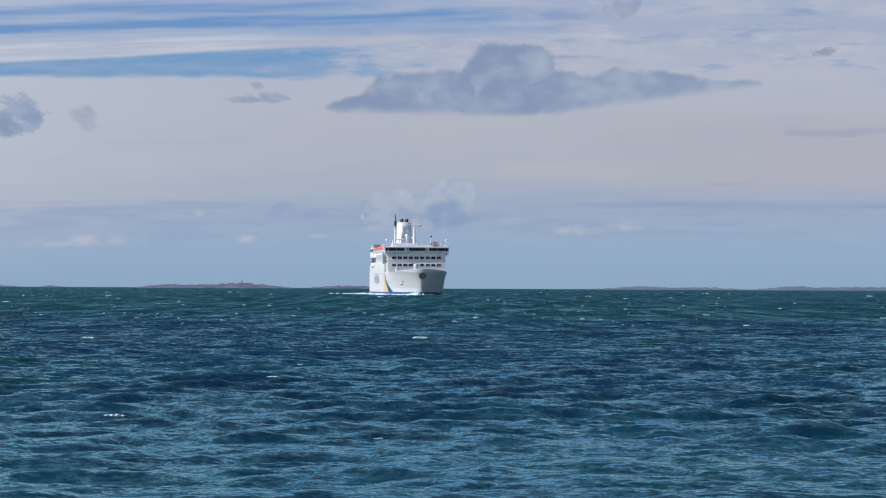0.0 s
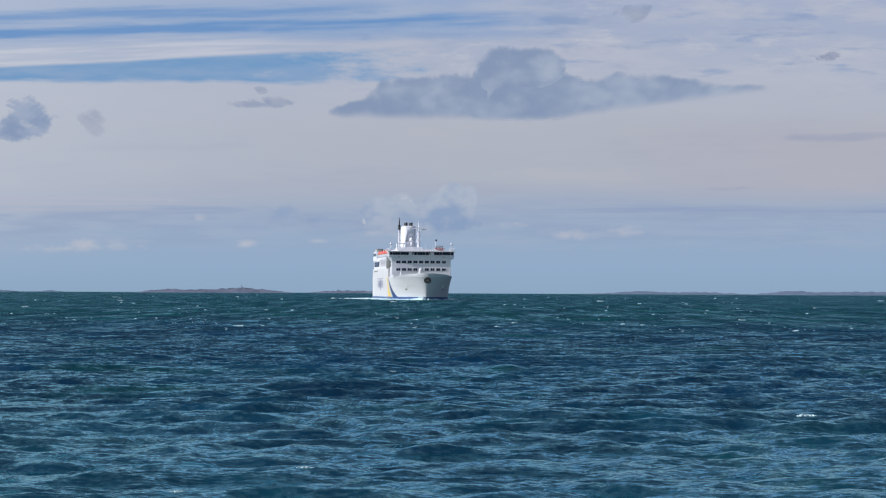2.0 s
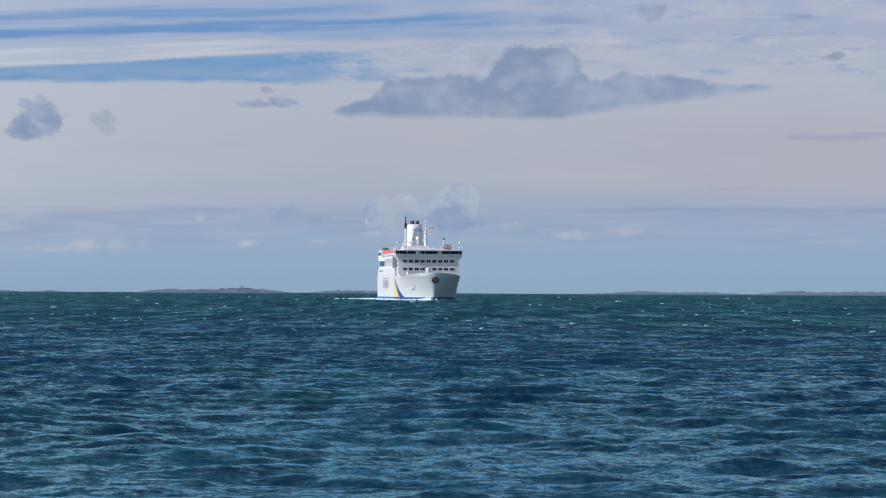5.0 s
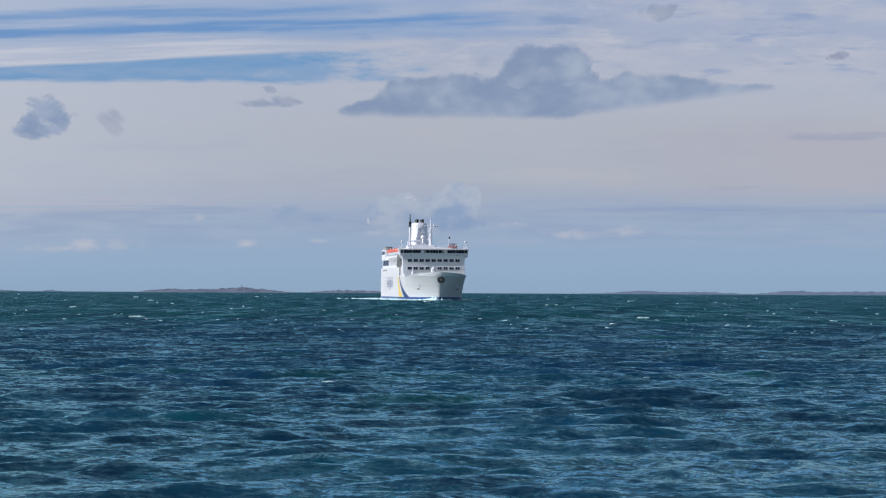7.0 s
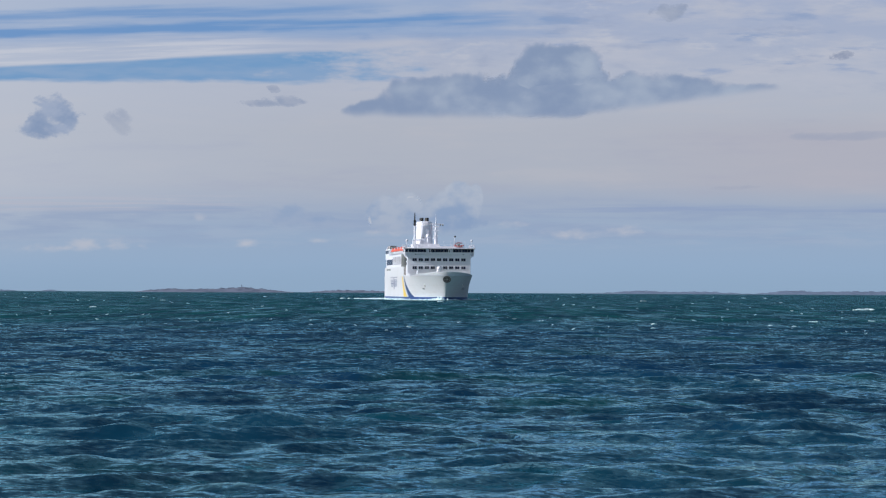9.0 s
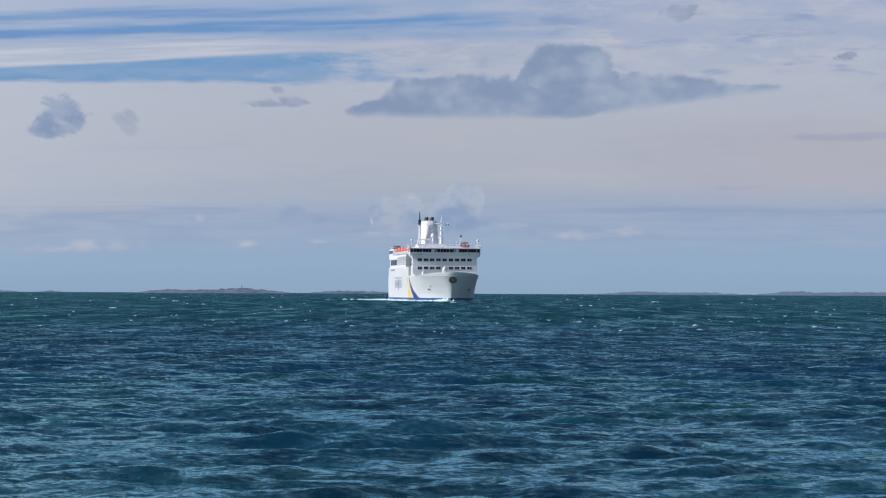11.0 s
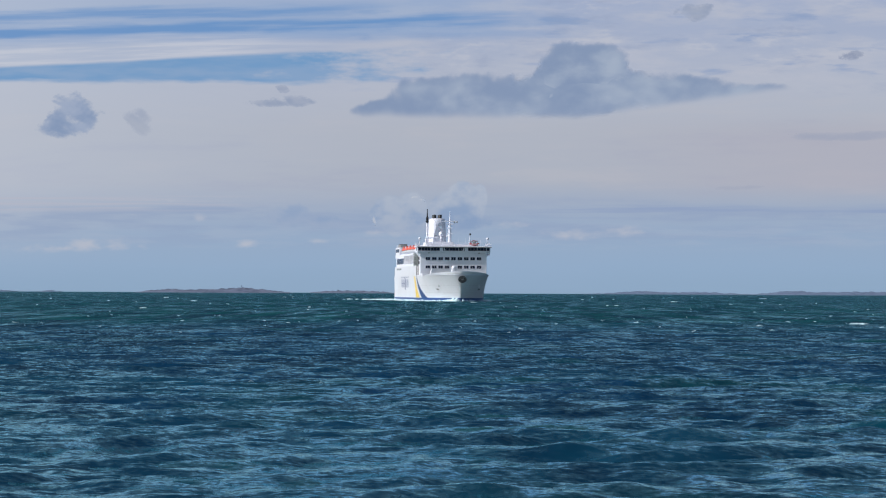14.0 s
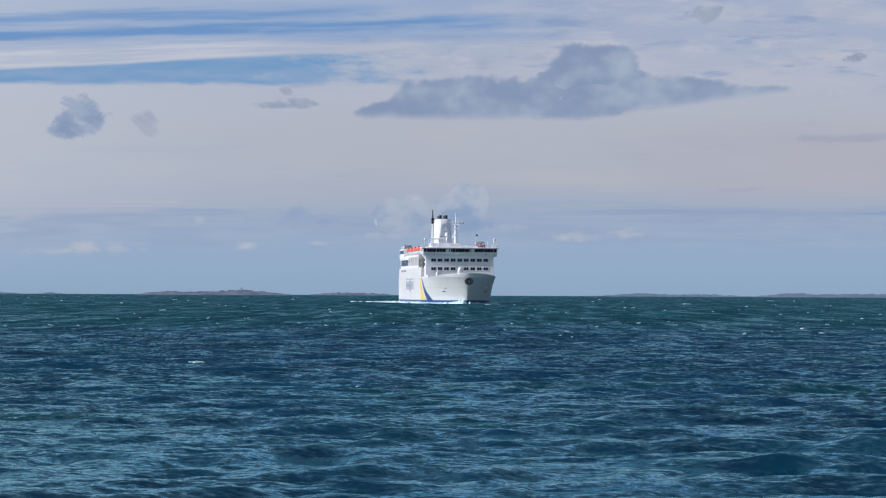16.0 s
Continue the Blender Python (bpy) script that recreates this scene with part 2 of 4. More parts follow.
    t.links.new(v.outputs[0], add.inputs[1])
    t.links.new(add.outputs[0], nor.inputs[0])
    # body colour under a blue-tinted gloss
    under, gloss, mix = t.nodes.new("ShaderNodeBsdfDiffuse"), t.nodes.new("ShaderNodeBsdfGlossy"), t.nodes.new("ShaderNodeMixShader")
    fres = t.nodes.new("ShaderNodeFresnel")
    fres.inputs["IOR"].default_value = 1.33
    t.links.new(nor.outputs[0], fres.inputs["Normal"])
    mirror = Val(t, fres.outputs[0])
    fac = mirror * (mirror * 0.22 + 0.84)          # ripples too small to see dull the mirror
    t.links.new(col, under.inputs["Color"])
    gloss.inputs["Color"].default_value = (0.50, 0.88, 0.93, 1)
    gloss.inputs["Roughness"].default_value = 0.10
    t.links.new(nor.outputs[0], gloss.inputs["Normal"])
    t.links.new(fac.sock, mix.inputs[0])
    t.links.new(under.outputs[0], mix.inputs[1])
    t.links.new(gloss.outputs[0], mix.inputs[2])
    t.links.new(mix.outputs[0], t.nodes["Material Output"].inputs[0])
    t.nodes.remove(b)
    return m


def foam_material():
    """Broken foam: white bubbles with gaps through which the water shows."""
    m, t, b = material("foam")
    x, y, z = coords(t)
    n = fbm(t, x * 4, y * 4, z * 4, 5, 0.65)
    lace = fbm(t, x * 1.7 + 7, y * 1.2, z * 5, 5, 0.7)
    t.links.new(blend(t, n.smooth(0.35, 0.65), (0.46, 0.66, 0.76, 1), (0.68, 0.86, 0.95, 1)), b.inputs["Base Color"])
    b.inputs["Roughness"].default_value = 0.75
    t.links.new(lace.smooth(0.38, 0.54, 0.6, 1.0).sock, b.inputs["Alpha"])
    bump(t, b, n, 0.6, 0.1)
    return m


def spray_material():
    """Small far crests: dense white foam, slightly blue."""
    m, t, b = material("spray")
    x, y, z = coords(t)
    n = fbm(t, x * 2, y * 0.5, z * 6, 3)
    t.links.new(blend(t, n.smooth(0.3, 0.7), (0.48, 0.70, 0.80, 1), (0.74, 0.88, 0.95, 1)), b.inputs["Base Color"])
    b.inputs["Roughness"].default_value, b.inputs["Specular IOR Level"].default_value = 1.0, 0.0
    return m


def land_material(name, rock, wood):
    m, t, b = material(name)
    x, y, z = coords(t)
    n = fbm(t, x / 26, y / 26, z / 3, 5, 0.6)
    t.links.new(blend(t, (n + z * 0.02).smooth(0.45, 0.7), rock, wood), b.inputs["Base Color"])
    b.inputs["Roughness"].default_value = 0.9
    bump(t, b, n, 0.5, 1.0)
    return m


M_SKY = sky_material()
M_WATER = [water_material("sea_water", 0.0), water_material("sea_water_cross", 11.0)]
M_FOAM = foam_material()
M_SPRAY = spray_material()
# the air's blue haze is mixed into the rock and wood colours
M_HAZED_LAND = land_material("skerry", (0.125, 0.150, 0.225, 1), (0.058, 0.082, 0.135, 1))
M_HAZED_LAND_FAR = land_material("hazed_far_skerry", (0.115, 0.165, 0.26, 1), (0.085, 0.125, 0.205, 1))
M_WHITE = painted("white_ship_paint", (0.69, 0.705, 0.80, 1), 0.38, 0, 0.14, 6, 0.18, (0.46, 0.47, 0.51, 1))
M_HULL = painted("white_hull_paint", (0.60, 0.61, 0.67, 1), 0.36, 0, 0.2, 9, 0.28, (0.46, 0.46, 0.48, 1))
M_BLUE = painted("blue_hull_paint", (0.016, 0.065, 0.24, 1), 0.35, 0, 0.2)
M_NAVY = painted("navy_stripe_paint", (0.035, 0.075, 0.20, 1), 0.4, 0, 0.2)
M_YELLOW = painted("yellow_hull_paint", (0.74, 0.53, 0.10, 1), 0.4, 0, 0.1)
M_LETTER = painted("grey_blue_letter_paint", (0.22, 0.25, 0.36, 1), 0.5, 0, 0.1)
M_ORANGE = painted("orange_boat_paint", (0.60, 0.092, 0.06, 1), 0.45, 0, 0.2)
M_RED = painted("dark_red_rubber", (0.34, 0.045, 0.05, 1), 0.55, 0, 0.3)
M_BLACK = painted("black_paint", (0.012, 0.013, 0.018, 1), 0.45, 0, 0.1)
M_STEEL = painted("grey_deck_steel", (0.22, 0.24, 0.25, 1), 0.6, 0.2, 0.3)
# dark paint of the aft vent, also painted-on shade for the side openings
M_DARK = painted("dark_paint_and_shade", (0.12, 0.105, 0.10, 1), 0.7, 0, 0.3)
M_SEAM = painted("grey_weld_seam", (0.50, 0.51, 0.55, 1), 0.5, 0, 0.2)
M_DECK = painted("green_deck_paint", (0.10, 0.16, 0.14, 1), 0.7, 0, 0.3)
M_GLASS, _t, _b = material("dark_ship_glass")
_b.inputs["Base Color"].default_value = (0.008, 0.016, 0.045, 1)
_b.inputs["Roughness"].default_value = 0.2
_b.inputs["Specular IOR Level"].default_value = 0.25


# ---- mesh tools ----
def mesh_from(bm, name):
    me = bpy.data.meshes.new(name)
    bm.normal_update()
    bm.to_mesh(me)
    bm.free()
    return me


def part(name, bm, mat, parent=None, label="", smooth=False, at=None):
    me = mesh_from(bm, name) if isinstance(bm, bmesh.types.BMesh) else bm
    if not me.materials:
        me.materials.append(mat)
    if smooth:
        me.polygons.foreach_set("use_smooth", [True] * len(me.polygons))
    ob = new(name, me)
    if parent is not None:
        ob.parent = parent
    if at is not None:
        ob.matrix_basis = at
    return tagged(ob, label) if label else ob


def box(bm, x0, x1, y0, y1, z0, z1, bevel=0.0, m=None):
    r = bmesh.ops.create_cube(bm, size=1.0)
    vs = r["verts"]
    bmesh.ops.scale(bm, vec=(x1 - x0, y1 - y0, z1 - z0), verts=vs)
    bmesh.ops.translate(bm, vec=((x0 + x1) / 2, (y0 + y1) / 2, (z0 + z1) / 2), verts=vs)
    if m is not None:
        bmesh.ops.transform(bm, matrix=m, verts=vs)
    if bevel:
        es = list({e for v in vs for e in v.link_edges})
        bmesh.ops.bevel(bm, geom=es, offset=bevel, segments=2, affect="EDGES", profile=0.5)
    return bm


def rod(bm, a, b, r0, r1=None, n=8):
    a, b = Vector(a), Vector(b)
    d = b - a
    m = Matrix.Translation((a + b) / 2) @ d.to_track_quat("Z", "Y").to_matrix().to_4x4()
    bmesh.ops.create_cone(bm, cap_ends=True, segments=n, radius1=r0, radius2=r0 if r1 is None else r1, depth=d.length, matrix=m)
    return bm


def ball(bm, c, r, n=12, squash=(1, 1, 1)):
    m = Matrix.Translation(c) @ Matrix.Diagonal((*squash, 1))
    bmesh.ops.create_uvsphere(bm, u_segments=n, v_segments=max(6, n // 2), radius=r, matrix=m)
    return bm


def B():
    return bmesh.new()


def grid_mesh(name, P, close=False):
    """A sheet of quads from an array of rows of points."""
    r, c = P.shape[:2]
    idx = np.arange(r * c).reshape(r, c)
    q = np.stack([idx[:-1, :-1], idx[:-1, 1:], idx[1:, 1:], idx[1:, :-1]], -1).reshape(-1, 4)
    me = bpy.data.meshes.new(name)
    me.vertices.add(r * c)
    me.vertices.foreach_set("co", P.reshape(-1).astype(np.float32))
    me.loops.add(q.size)
    me.loops.foreach_set("vertex_index", q.reshape(-1).astype(np.int32))
    me.polygons.add(len(q))
    me.polygons.foreach_set("loop_start", np.arange(0, q.size, 4, dtype=np.int32))
    me.update(calc_edges=True)
    me.polygons.foreach_set("use_smooth", np.ones(len(q), bool))
    return me


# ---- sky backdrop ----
def build_sky():
    az = np.radians(np.linspace(-62, 62, 63))
    zs = np.concatenate([np.linspace(-25, 600, 14), np.linspace(660, 1150, 8)])
    A, Z = np.meshgrid(az, zs)
    P = np.stack([FAR * np.sin(A), FAR * np.cos(A), Z], -1)
    ob = part("backdrop", grid_mesh("backdrop", P), M_SKY)
    tagged(ob, "pale sky of streaked veil cloud with blue openings", "sky", kind="structure")


build_sky()


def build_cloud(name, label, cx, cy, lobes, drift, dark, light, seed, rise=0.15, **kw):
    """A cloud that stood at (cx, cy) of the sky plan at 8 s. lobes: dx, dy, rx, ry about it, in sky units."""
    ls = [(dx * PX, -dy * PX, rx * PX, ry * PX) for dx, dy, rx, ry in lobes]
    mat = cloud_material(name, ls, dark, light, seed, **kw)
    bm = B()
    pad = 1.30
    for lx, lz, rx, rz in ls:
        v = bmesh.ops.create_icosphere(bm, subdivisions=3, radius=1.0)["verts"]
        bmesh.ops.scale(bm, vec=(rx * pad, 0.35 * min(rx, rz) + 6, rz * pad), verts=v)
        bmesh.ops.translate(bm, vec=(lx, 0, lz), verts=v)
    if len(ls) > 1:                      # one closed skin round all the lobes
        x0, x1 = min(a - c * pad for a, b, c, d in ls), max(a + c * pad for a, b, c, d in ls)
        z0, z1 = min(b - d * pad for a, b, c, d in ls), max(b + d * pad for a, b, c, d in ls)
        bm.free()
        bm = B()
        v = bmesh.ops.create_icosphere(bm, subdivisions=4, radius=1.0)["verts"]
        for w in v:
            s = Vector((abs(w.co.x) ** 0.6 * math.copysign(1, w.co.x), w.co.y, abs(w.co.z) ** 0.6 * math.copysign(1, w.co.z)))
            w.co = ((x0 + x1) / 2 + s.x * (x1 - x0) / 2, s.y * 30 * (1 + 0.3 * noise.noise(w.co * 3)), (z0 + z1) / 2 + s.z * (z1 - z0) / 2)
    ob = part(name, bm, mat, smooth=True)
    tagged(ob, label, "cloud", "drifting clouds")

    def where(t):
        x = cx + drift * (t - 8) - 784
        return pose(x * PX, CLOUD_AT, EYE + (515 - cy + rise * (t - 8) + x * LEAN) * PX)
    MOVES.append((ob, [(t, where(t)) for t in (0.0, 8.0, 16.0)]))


MOVES = []
GREY, GREY_L = rgb(139, 158, 190), rgb(170, 184, 206)
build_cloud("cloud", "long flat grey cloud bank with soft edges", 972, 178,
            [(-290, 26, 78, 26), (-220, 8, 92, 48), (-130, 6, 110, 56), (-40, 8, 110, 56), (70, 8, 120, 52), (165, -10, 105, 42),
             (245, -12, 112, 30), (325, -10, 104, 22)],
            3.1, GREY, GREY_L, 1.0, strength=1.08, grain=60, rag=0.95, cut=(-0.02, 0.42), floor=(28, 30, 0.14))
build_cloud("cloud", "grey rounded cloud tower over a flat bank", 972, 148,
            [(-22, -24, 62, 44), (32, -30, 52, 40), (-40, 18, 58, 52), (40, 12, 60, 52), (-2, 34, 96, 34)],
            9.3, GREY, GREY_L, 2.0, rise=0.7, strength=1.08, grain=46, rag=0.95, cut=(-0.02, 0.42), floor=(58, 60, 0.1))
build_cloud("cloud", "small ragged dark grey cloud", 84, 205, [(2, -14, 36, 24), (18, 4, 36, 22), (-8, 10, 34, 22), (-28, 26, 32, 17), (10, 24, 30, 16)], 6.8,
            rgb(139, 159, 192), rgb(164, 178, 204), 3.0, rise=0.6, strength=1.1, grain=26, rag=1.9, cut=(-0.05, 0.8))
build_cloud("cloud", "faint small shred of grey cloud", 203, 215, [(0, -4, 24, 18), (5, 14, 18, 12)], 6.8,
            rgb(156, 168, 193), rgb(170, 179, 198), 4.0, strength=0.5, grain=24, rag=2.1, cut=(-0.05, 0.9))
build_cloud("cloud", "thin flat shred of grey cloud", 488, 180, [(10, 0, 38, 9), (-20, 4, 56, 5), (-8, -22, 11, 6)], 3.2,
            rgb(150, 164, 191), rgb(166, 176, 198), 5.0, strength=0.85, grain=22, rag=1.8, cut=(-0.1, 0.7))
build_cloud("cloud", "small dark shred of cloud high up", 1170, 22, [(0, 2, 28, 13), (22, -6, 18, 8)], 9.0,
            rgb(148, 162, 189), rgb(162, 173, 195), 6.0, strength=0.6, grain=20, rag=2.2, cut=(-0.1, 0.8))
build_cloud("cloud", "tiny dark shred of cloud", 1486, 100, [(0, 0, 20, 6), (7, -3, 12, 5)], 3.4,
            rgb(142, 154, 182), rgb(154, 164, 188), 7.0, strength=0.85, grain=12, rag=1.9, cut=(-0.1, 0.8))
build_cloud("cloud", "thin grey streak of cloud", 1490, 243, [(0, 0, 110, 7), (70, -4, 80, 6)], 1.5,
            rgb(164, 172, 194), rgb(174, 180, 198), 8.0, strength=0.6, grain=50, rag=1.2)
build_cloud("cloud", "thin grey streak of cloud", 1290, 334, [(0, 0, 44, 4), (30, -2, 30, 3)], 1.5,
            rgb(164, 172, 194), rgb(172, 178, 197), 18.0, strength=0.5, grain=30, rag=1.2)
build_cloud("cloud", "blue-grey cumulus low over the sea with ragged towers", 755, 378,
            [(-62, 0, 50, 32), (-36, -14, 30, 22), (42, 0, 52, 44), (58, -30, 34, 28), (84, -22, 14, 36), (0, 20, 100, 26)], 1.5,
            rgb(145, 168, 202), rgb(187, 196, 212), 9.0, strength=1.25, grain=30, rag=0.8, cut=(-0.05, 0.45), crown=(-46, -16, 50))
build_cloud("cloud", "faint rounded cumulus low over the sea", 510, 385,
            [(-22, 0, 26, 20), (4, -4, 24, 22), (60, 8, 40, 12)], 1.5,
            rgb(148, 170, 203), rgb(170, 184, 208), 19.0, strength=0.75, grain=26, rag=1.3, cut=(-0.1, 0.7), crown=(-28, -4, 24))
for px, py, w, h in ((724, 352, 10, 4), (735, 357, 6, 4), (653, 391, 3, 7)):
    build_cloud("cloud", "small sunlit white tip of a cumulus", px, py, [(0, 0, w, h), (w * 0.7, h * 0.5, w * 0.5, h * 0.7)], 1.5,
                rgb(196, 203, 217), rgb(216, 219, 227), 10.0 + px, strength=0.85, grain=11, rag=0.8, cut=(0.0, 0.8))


# ---- sea ----
def sea_level_sheet():
    a = np.radians(np.linspace(0, 360, 145))
    r = np.array([0.0, 40, 300, 1200, 2600, 4000, FAR - 8])
    A, R = np.meshgrid(a, r)
    P = np.stack([R * np.sin(A), R * np.cos(A), np.full_like(A, -0.33)], -1)
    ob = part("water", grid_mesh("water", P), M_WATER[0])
    tagged(ob, "open sea of dark blue-green water reaching the horizon", "sea", kind="structure")


def wave_sheet(seed, heading, rms, chop, drift, mat, rows, cols, label, lift=0.0):
    """Wind sea as one rigid sheet: long-crested waves with short chop on their backs."""
    rng = np.random.default_rng(seed)
    d = [31.0]
    step = 7.2 / rows
    while d[-1] < 3600:
        grow = step * (0.62 + 0.5 * min(1, d[-1] / 500) + 0.9 * min(1, d[-1] / 2500))
        d.append(d[-1] * (1 + grow))
    d = np.array(d)
    s = np.linspace(0, 1, cols)
    left, right = -(0.175 * d + 8 + abs(drift[0]) * 16), 0.175 * d + 8
    X = left[:, None] + (right - left)[:, None] * s[None, :]
    Y = np.repeat(d[:, None], cols, 1)
    gap = np.gradient(d)[:, None]
    # patches of steeper and flatter sea
    gust = 1 + 0.28 * np.sin(X / 31 + 2 * np.sin(Y / 57 + seed)) * np.cos(Y / 43 + X / 90)
    # and lower waves towards the shore
    near = np.clip((Y - 35) / 60, 0, 1)
    gust *= 0.62 + 0.38 * near * near * (3 - 2 * near)
    H, DX, DY = np.zeros_like(X), np.zeros_like(X), np.zeros_like(X)
    for n, shortest, longest, size, spread, power in ((34, 3.4, 9.0, rms, 18, 1.0), (76, 0.6, 3.4, chop, 34, 0.8)):
        lam = np.exp(rng.uniform(math.log(shortest), math.log(longest), n))
        amp = lam ** power * rng.uniform(0.5, 1.4, n)
        amp *= size / math.sqrt((amp ** 2).sum() / 2)
        ang = radians(heading) + rng.normal(0, radians(spread), n)
        ph = rng.uniform(0, 6.283, n)
        for l, a, g, p in zip(lam, amp, ang, ph):
            k = 6.2832 / l
            kx, ky = math.cos(g), math.sin(g)
            fade = np.exp(-(gap / (0.55 * l)) ** 2) * gust
            arg = k * (X * kx + Y * ky) + p
            H += a * fade * np.cos(arg)
            sn = a * fade * np.sin(arg) * (0.8 if l > 3.4 else 0.45)
            DX -= kx * sn
            DY -= ky * sn
    P = np.stack([X + DX, Y + DY, H + lift], -1)
    ob = part("waves", grid_mesh("waves", P), mat)
    tagged(ob, label, "waves", "travelling waves", "stuff")
    MOVES.append((ob, [(t, pose(drift[0] * t, drift[1] * t, 0)) for t in (0.0, 4.0, 8.0, 12.0, 16.0)]))
    return ob


DRIFT = (2.3, -1.6)
sea_level_sheet()
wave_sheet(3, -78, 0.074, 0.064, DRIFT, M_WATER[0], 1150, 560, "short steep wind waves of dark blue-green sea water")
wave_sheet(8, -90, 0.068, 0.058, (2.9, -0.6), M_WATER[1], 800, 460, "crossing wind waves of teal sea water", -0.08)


# ---- skerries on the horizon ----
def island(name, label, x0, x1, at, humps, mat, seed, trees=0):
    """A low rocky skerry; humps: place, half-width and height of its rises, in sky units."""
    k = at / FOCAL
    nx, ny = 120, 14
    xs = np.linspace(x0, x1, nx)
    ys = np.linspace(-1, 1, ny)
    P = np.zeros((ny, nx, 3))
    for i, x in enumerate(xs):
        h = sum(hh * math.exp(-((x - c) / w) ** 2) for c, w, hh in humps)
        end = min(1, (x - x0) / 14, (x1 - x) / 14)
        h = max(h + 1.0 * noise.noise((x / 14, seed, 0)) + 0.55 * noise.noise((x / 4, seed, 3)), 0.4) * max(end, 0) ** 0.6
        for j, y in enumerate(ys):
            rough = 1 + 0.35 * noise.noise((x / 9, y * 2, seed))
            P[j, i] = ((x - 784) * k, at + y * 90, -1.5 + max(0, (1 - y * y)) ** 0.7 * (h * k + 1.5) * rough)
    ob = new(name)
    ob.location = (0, 0, 0)
    tagged(ob, label, "island", "skerries on the horizon")
    part("rock", grid_mesh("rock", P), mat, ob)
    if trees:
        rng = random.Random(seed)
        bm = B()
        for _ in range(trees):
            i = rng.randrange(8, nx - 8)
            j = rng.randrange(ny // 2 - 3, ny // 2 + 2)
            p = P[j, i]
            r = rng.uniform(0.3, 0.65)
            v = bmesh.ops.create_icosphere(bm, subdivisions=1, radius=1)["verts"]
            for w in v:
                w.co = Vector((w.co.x * r * 1.5, w.co.y * r, w.co.z * r)) * (1 + 0.4 * noise.noise(w.co * 2 + Vector((p[0], 0, 0)))) + Vector((p[0], p[1], p[2] + r * 0.4))
        tagged(part("scrub", bm, mat, ob), "low dark trees and scrub", kind="stuff")
    return ob


island("island", "low rocky skerry with a wooded rise and a beacon", 244, 522, 4300,
       [(290, 40, 4.0), (370, 60, 4.6), (430, 34, 6.2), (475, 30, 2.8)], M_HAZED_LAND, 2.0, 90)
island("island", "flat grey skerry on the horizon", 548, 700, 4450, [(610, 50, 3.6), (670, 30, 1.6)], M_HAZED_LAND, 5.0, 60)
island("island", "hazy low wooded skerry on the horizon", 1030, 1330, 4600, [(1130, 50, 4.6), (1240, 60, 3.6)], M_HAZED_LAND_FAR, 7.0, 40)
island("island", "hazy long flat skerry on the horizon", 1326, 1660, 4560, [(1395, 40, 5.0), (1490, 80, 4.4), (1600, 80, 4)], M_HAZED_LAND_FAR, 9.0, 50)
island("island", "hazy flat skerry low on the horizon", -90, 26, 4600, [(-30, 50, 2.6)], M_HAZED_LAND_FAR, 11.0, 20)
island("island", "tiny flat skerry on the horizon", 70, 108, 4650, [(88, 16, 1.6)], M_HAZED_LAND_FAR, 13.0)
bm = rod(B(), (((428 - 784) * 0.86), 4300, 8.0), ((428 - 784) * 0.86, 4300, 11.0), 0.6, 0.35)
part("beacon", bm, M_HAZED_LAND, bpy.data.objects["island"])


# ---- the ferry: -y is forward, the stem top stands at the origin, -x is starboard ----
LENGTH, HALF = 140.0, 13.0


def sheer(a):
    return 9.7 + 1.5 * max(0.0, 1 - a / 22) ** 1.3


def stem(z):
    """How far the raked stem lies behind its top at height z."""
    return 6.5 * (1 - min(1, max(z, 0) / 10.5) ** 0.85)


def breadth(a, z):
    """Half the hull's width at a metres behind the stem's top and height z."""
    w = a - stem(z)
    if w <= 0:
        return 0.0
    f = min(1, max(0, z) / 10.5) ** 1.6
    up = math.sin(math.pi / 2 * min(1, w / 29) ** 0.54)
    low = 0.985 * math.sin(math.pi / 2 * min(1, w / 42) ** 0.80)
    return HALF * (low + (up - low) * f)


def bow_point(x, z, out=0.0):
    lo, hi = 0.0, 60.0
    for _ in range(40):
        mid = (lo + hi) / 2
        lo, hi = (mid, hi) if breadth(mid, z) < abs(x) else (lo, mid)
    return Vector((x, hi - out, z))


STATIONS = [0, 0.15, 0.4, 0.8, 1.3, 2, 2.8, 3.8, 5, 5.6, 6.3, 7.2, 8.5, 10, 12, 14.5, 17, 20, 23, 26, 29, 33, 38, 44, 50, 65, 85, 110, 130, LENGTH]


def hull_skin(z0, z1, out=0.0, a0=0.0, a1=LENGTH, rows=12):
    """Both sides of the hull between two heights (z1 None: to the sheer)."""
    st = [a for a in STATIONS if a0 <= a <= a1]
    P = np.zeros((rows, len(st) * 2 - 1, 3))
    for r in range(rows):
        for i, a in enumerate(st):
            top = sheer(a) if z1 is None else z1
            z = z0 + (top - z0) * r / (rows - 1)
            aa = stem(z) * (1 - a / LENGTH) + a
            b = breadth(aa, z)
            b += out if b > 0 else 0
            P[r, len(st) - 1 + i] = (b, aa - out * 0.8, z)
            P[r, len(st) - 1 - i] = (-b, aa - out * 0.8, z)
    return grid_mesh("hull", P)


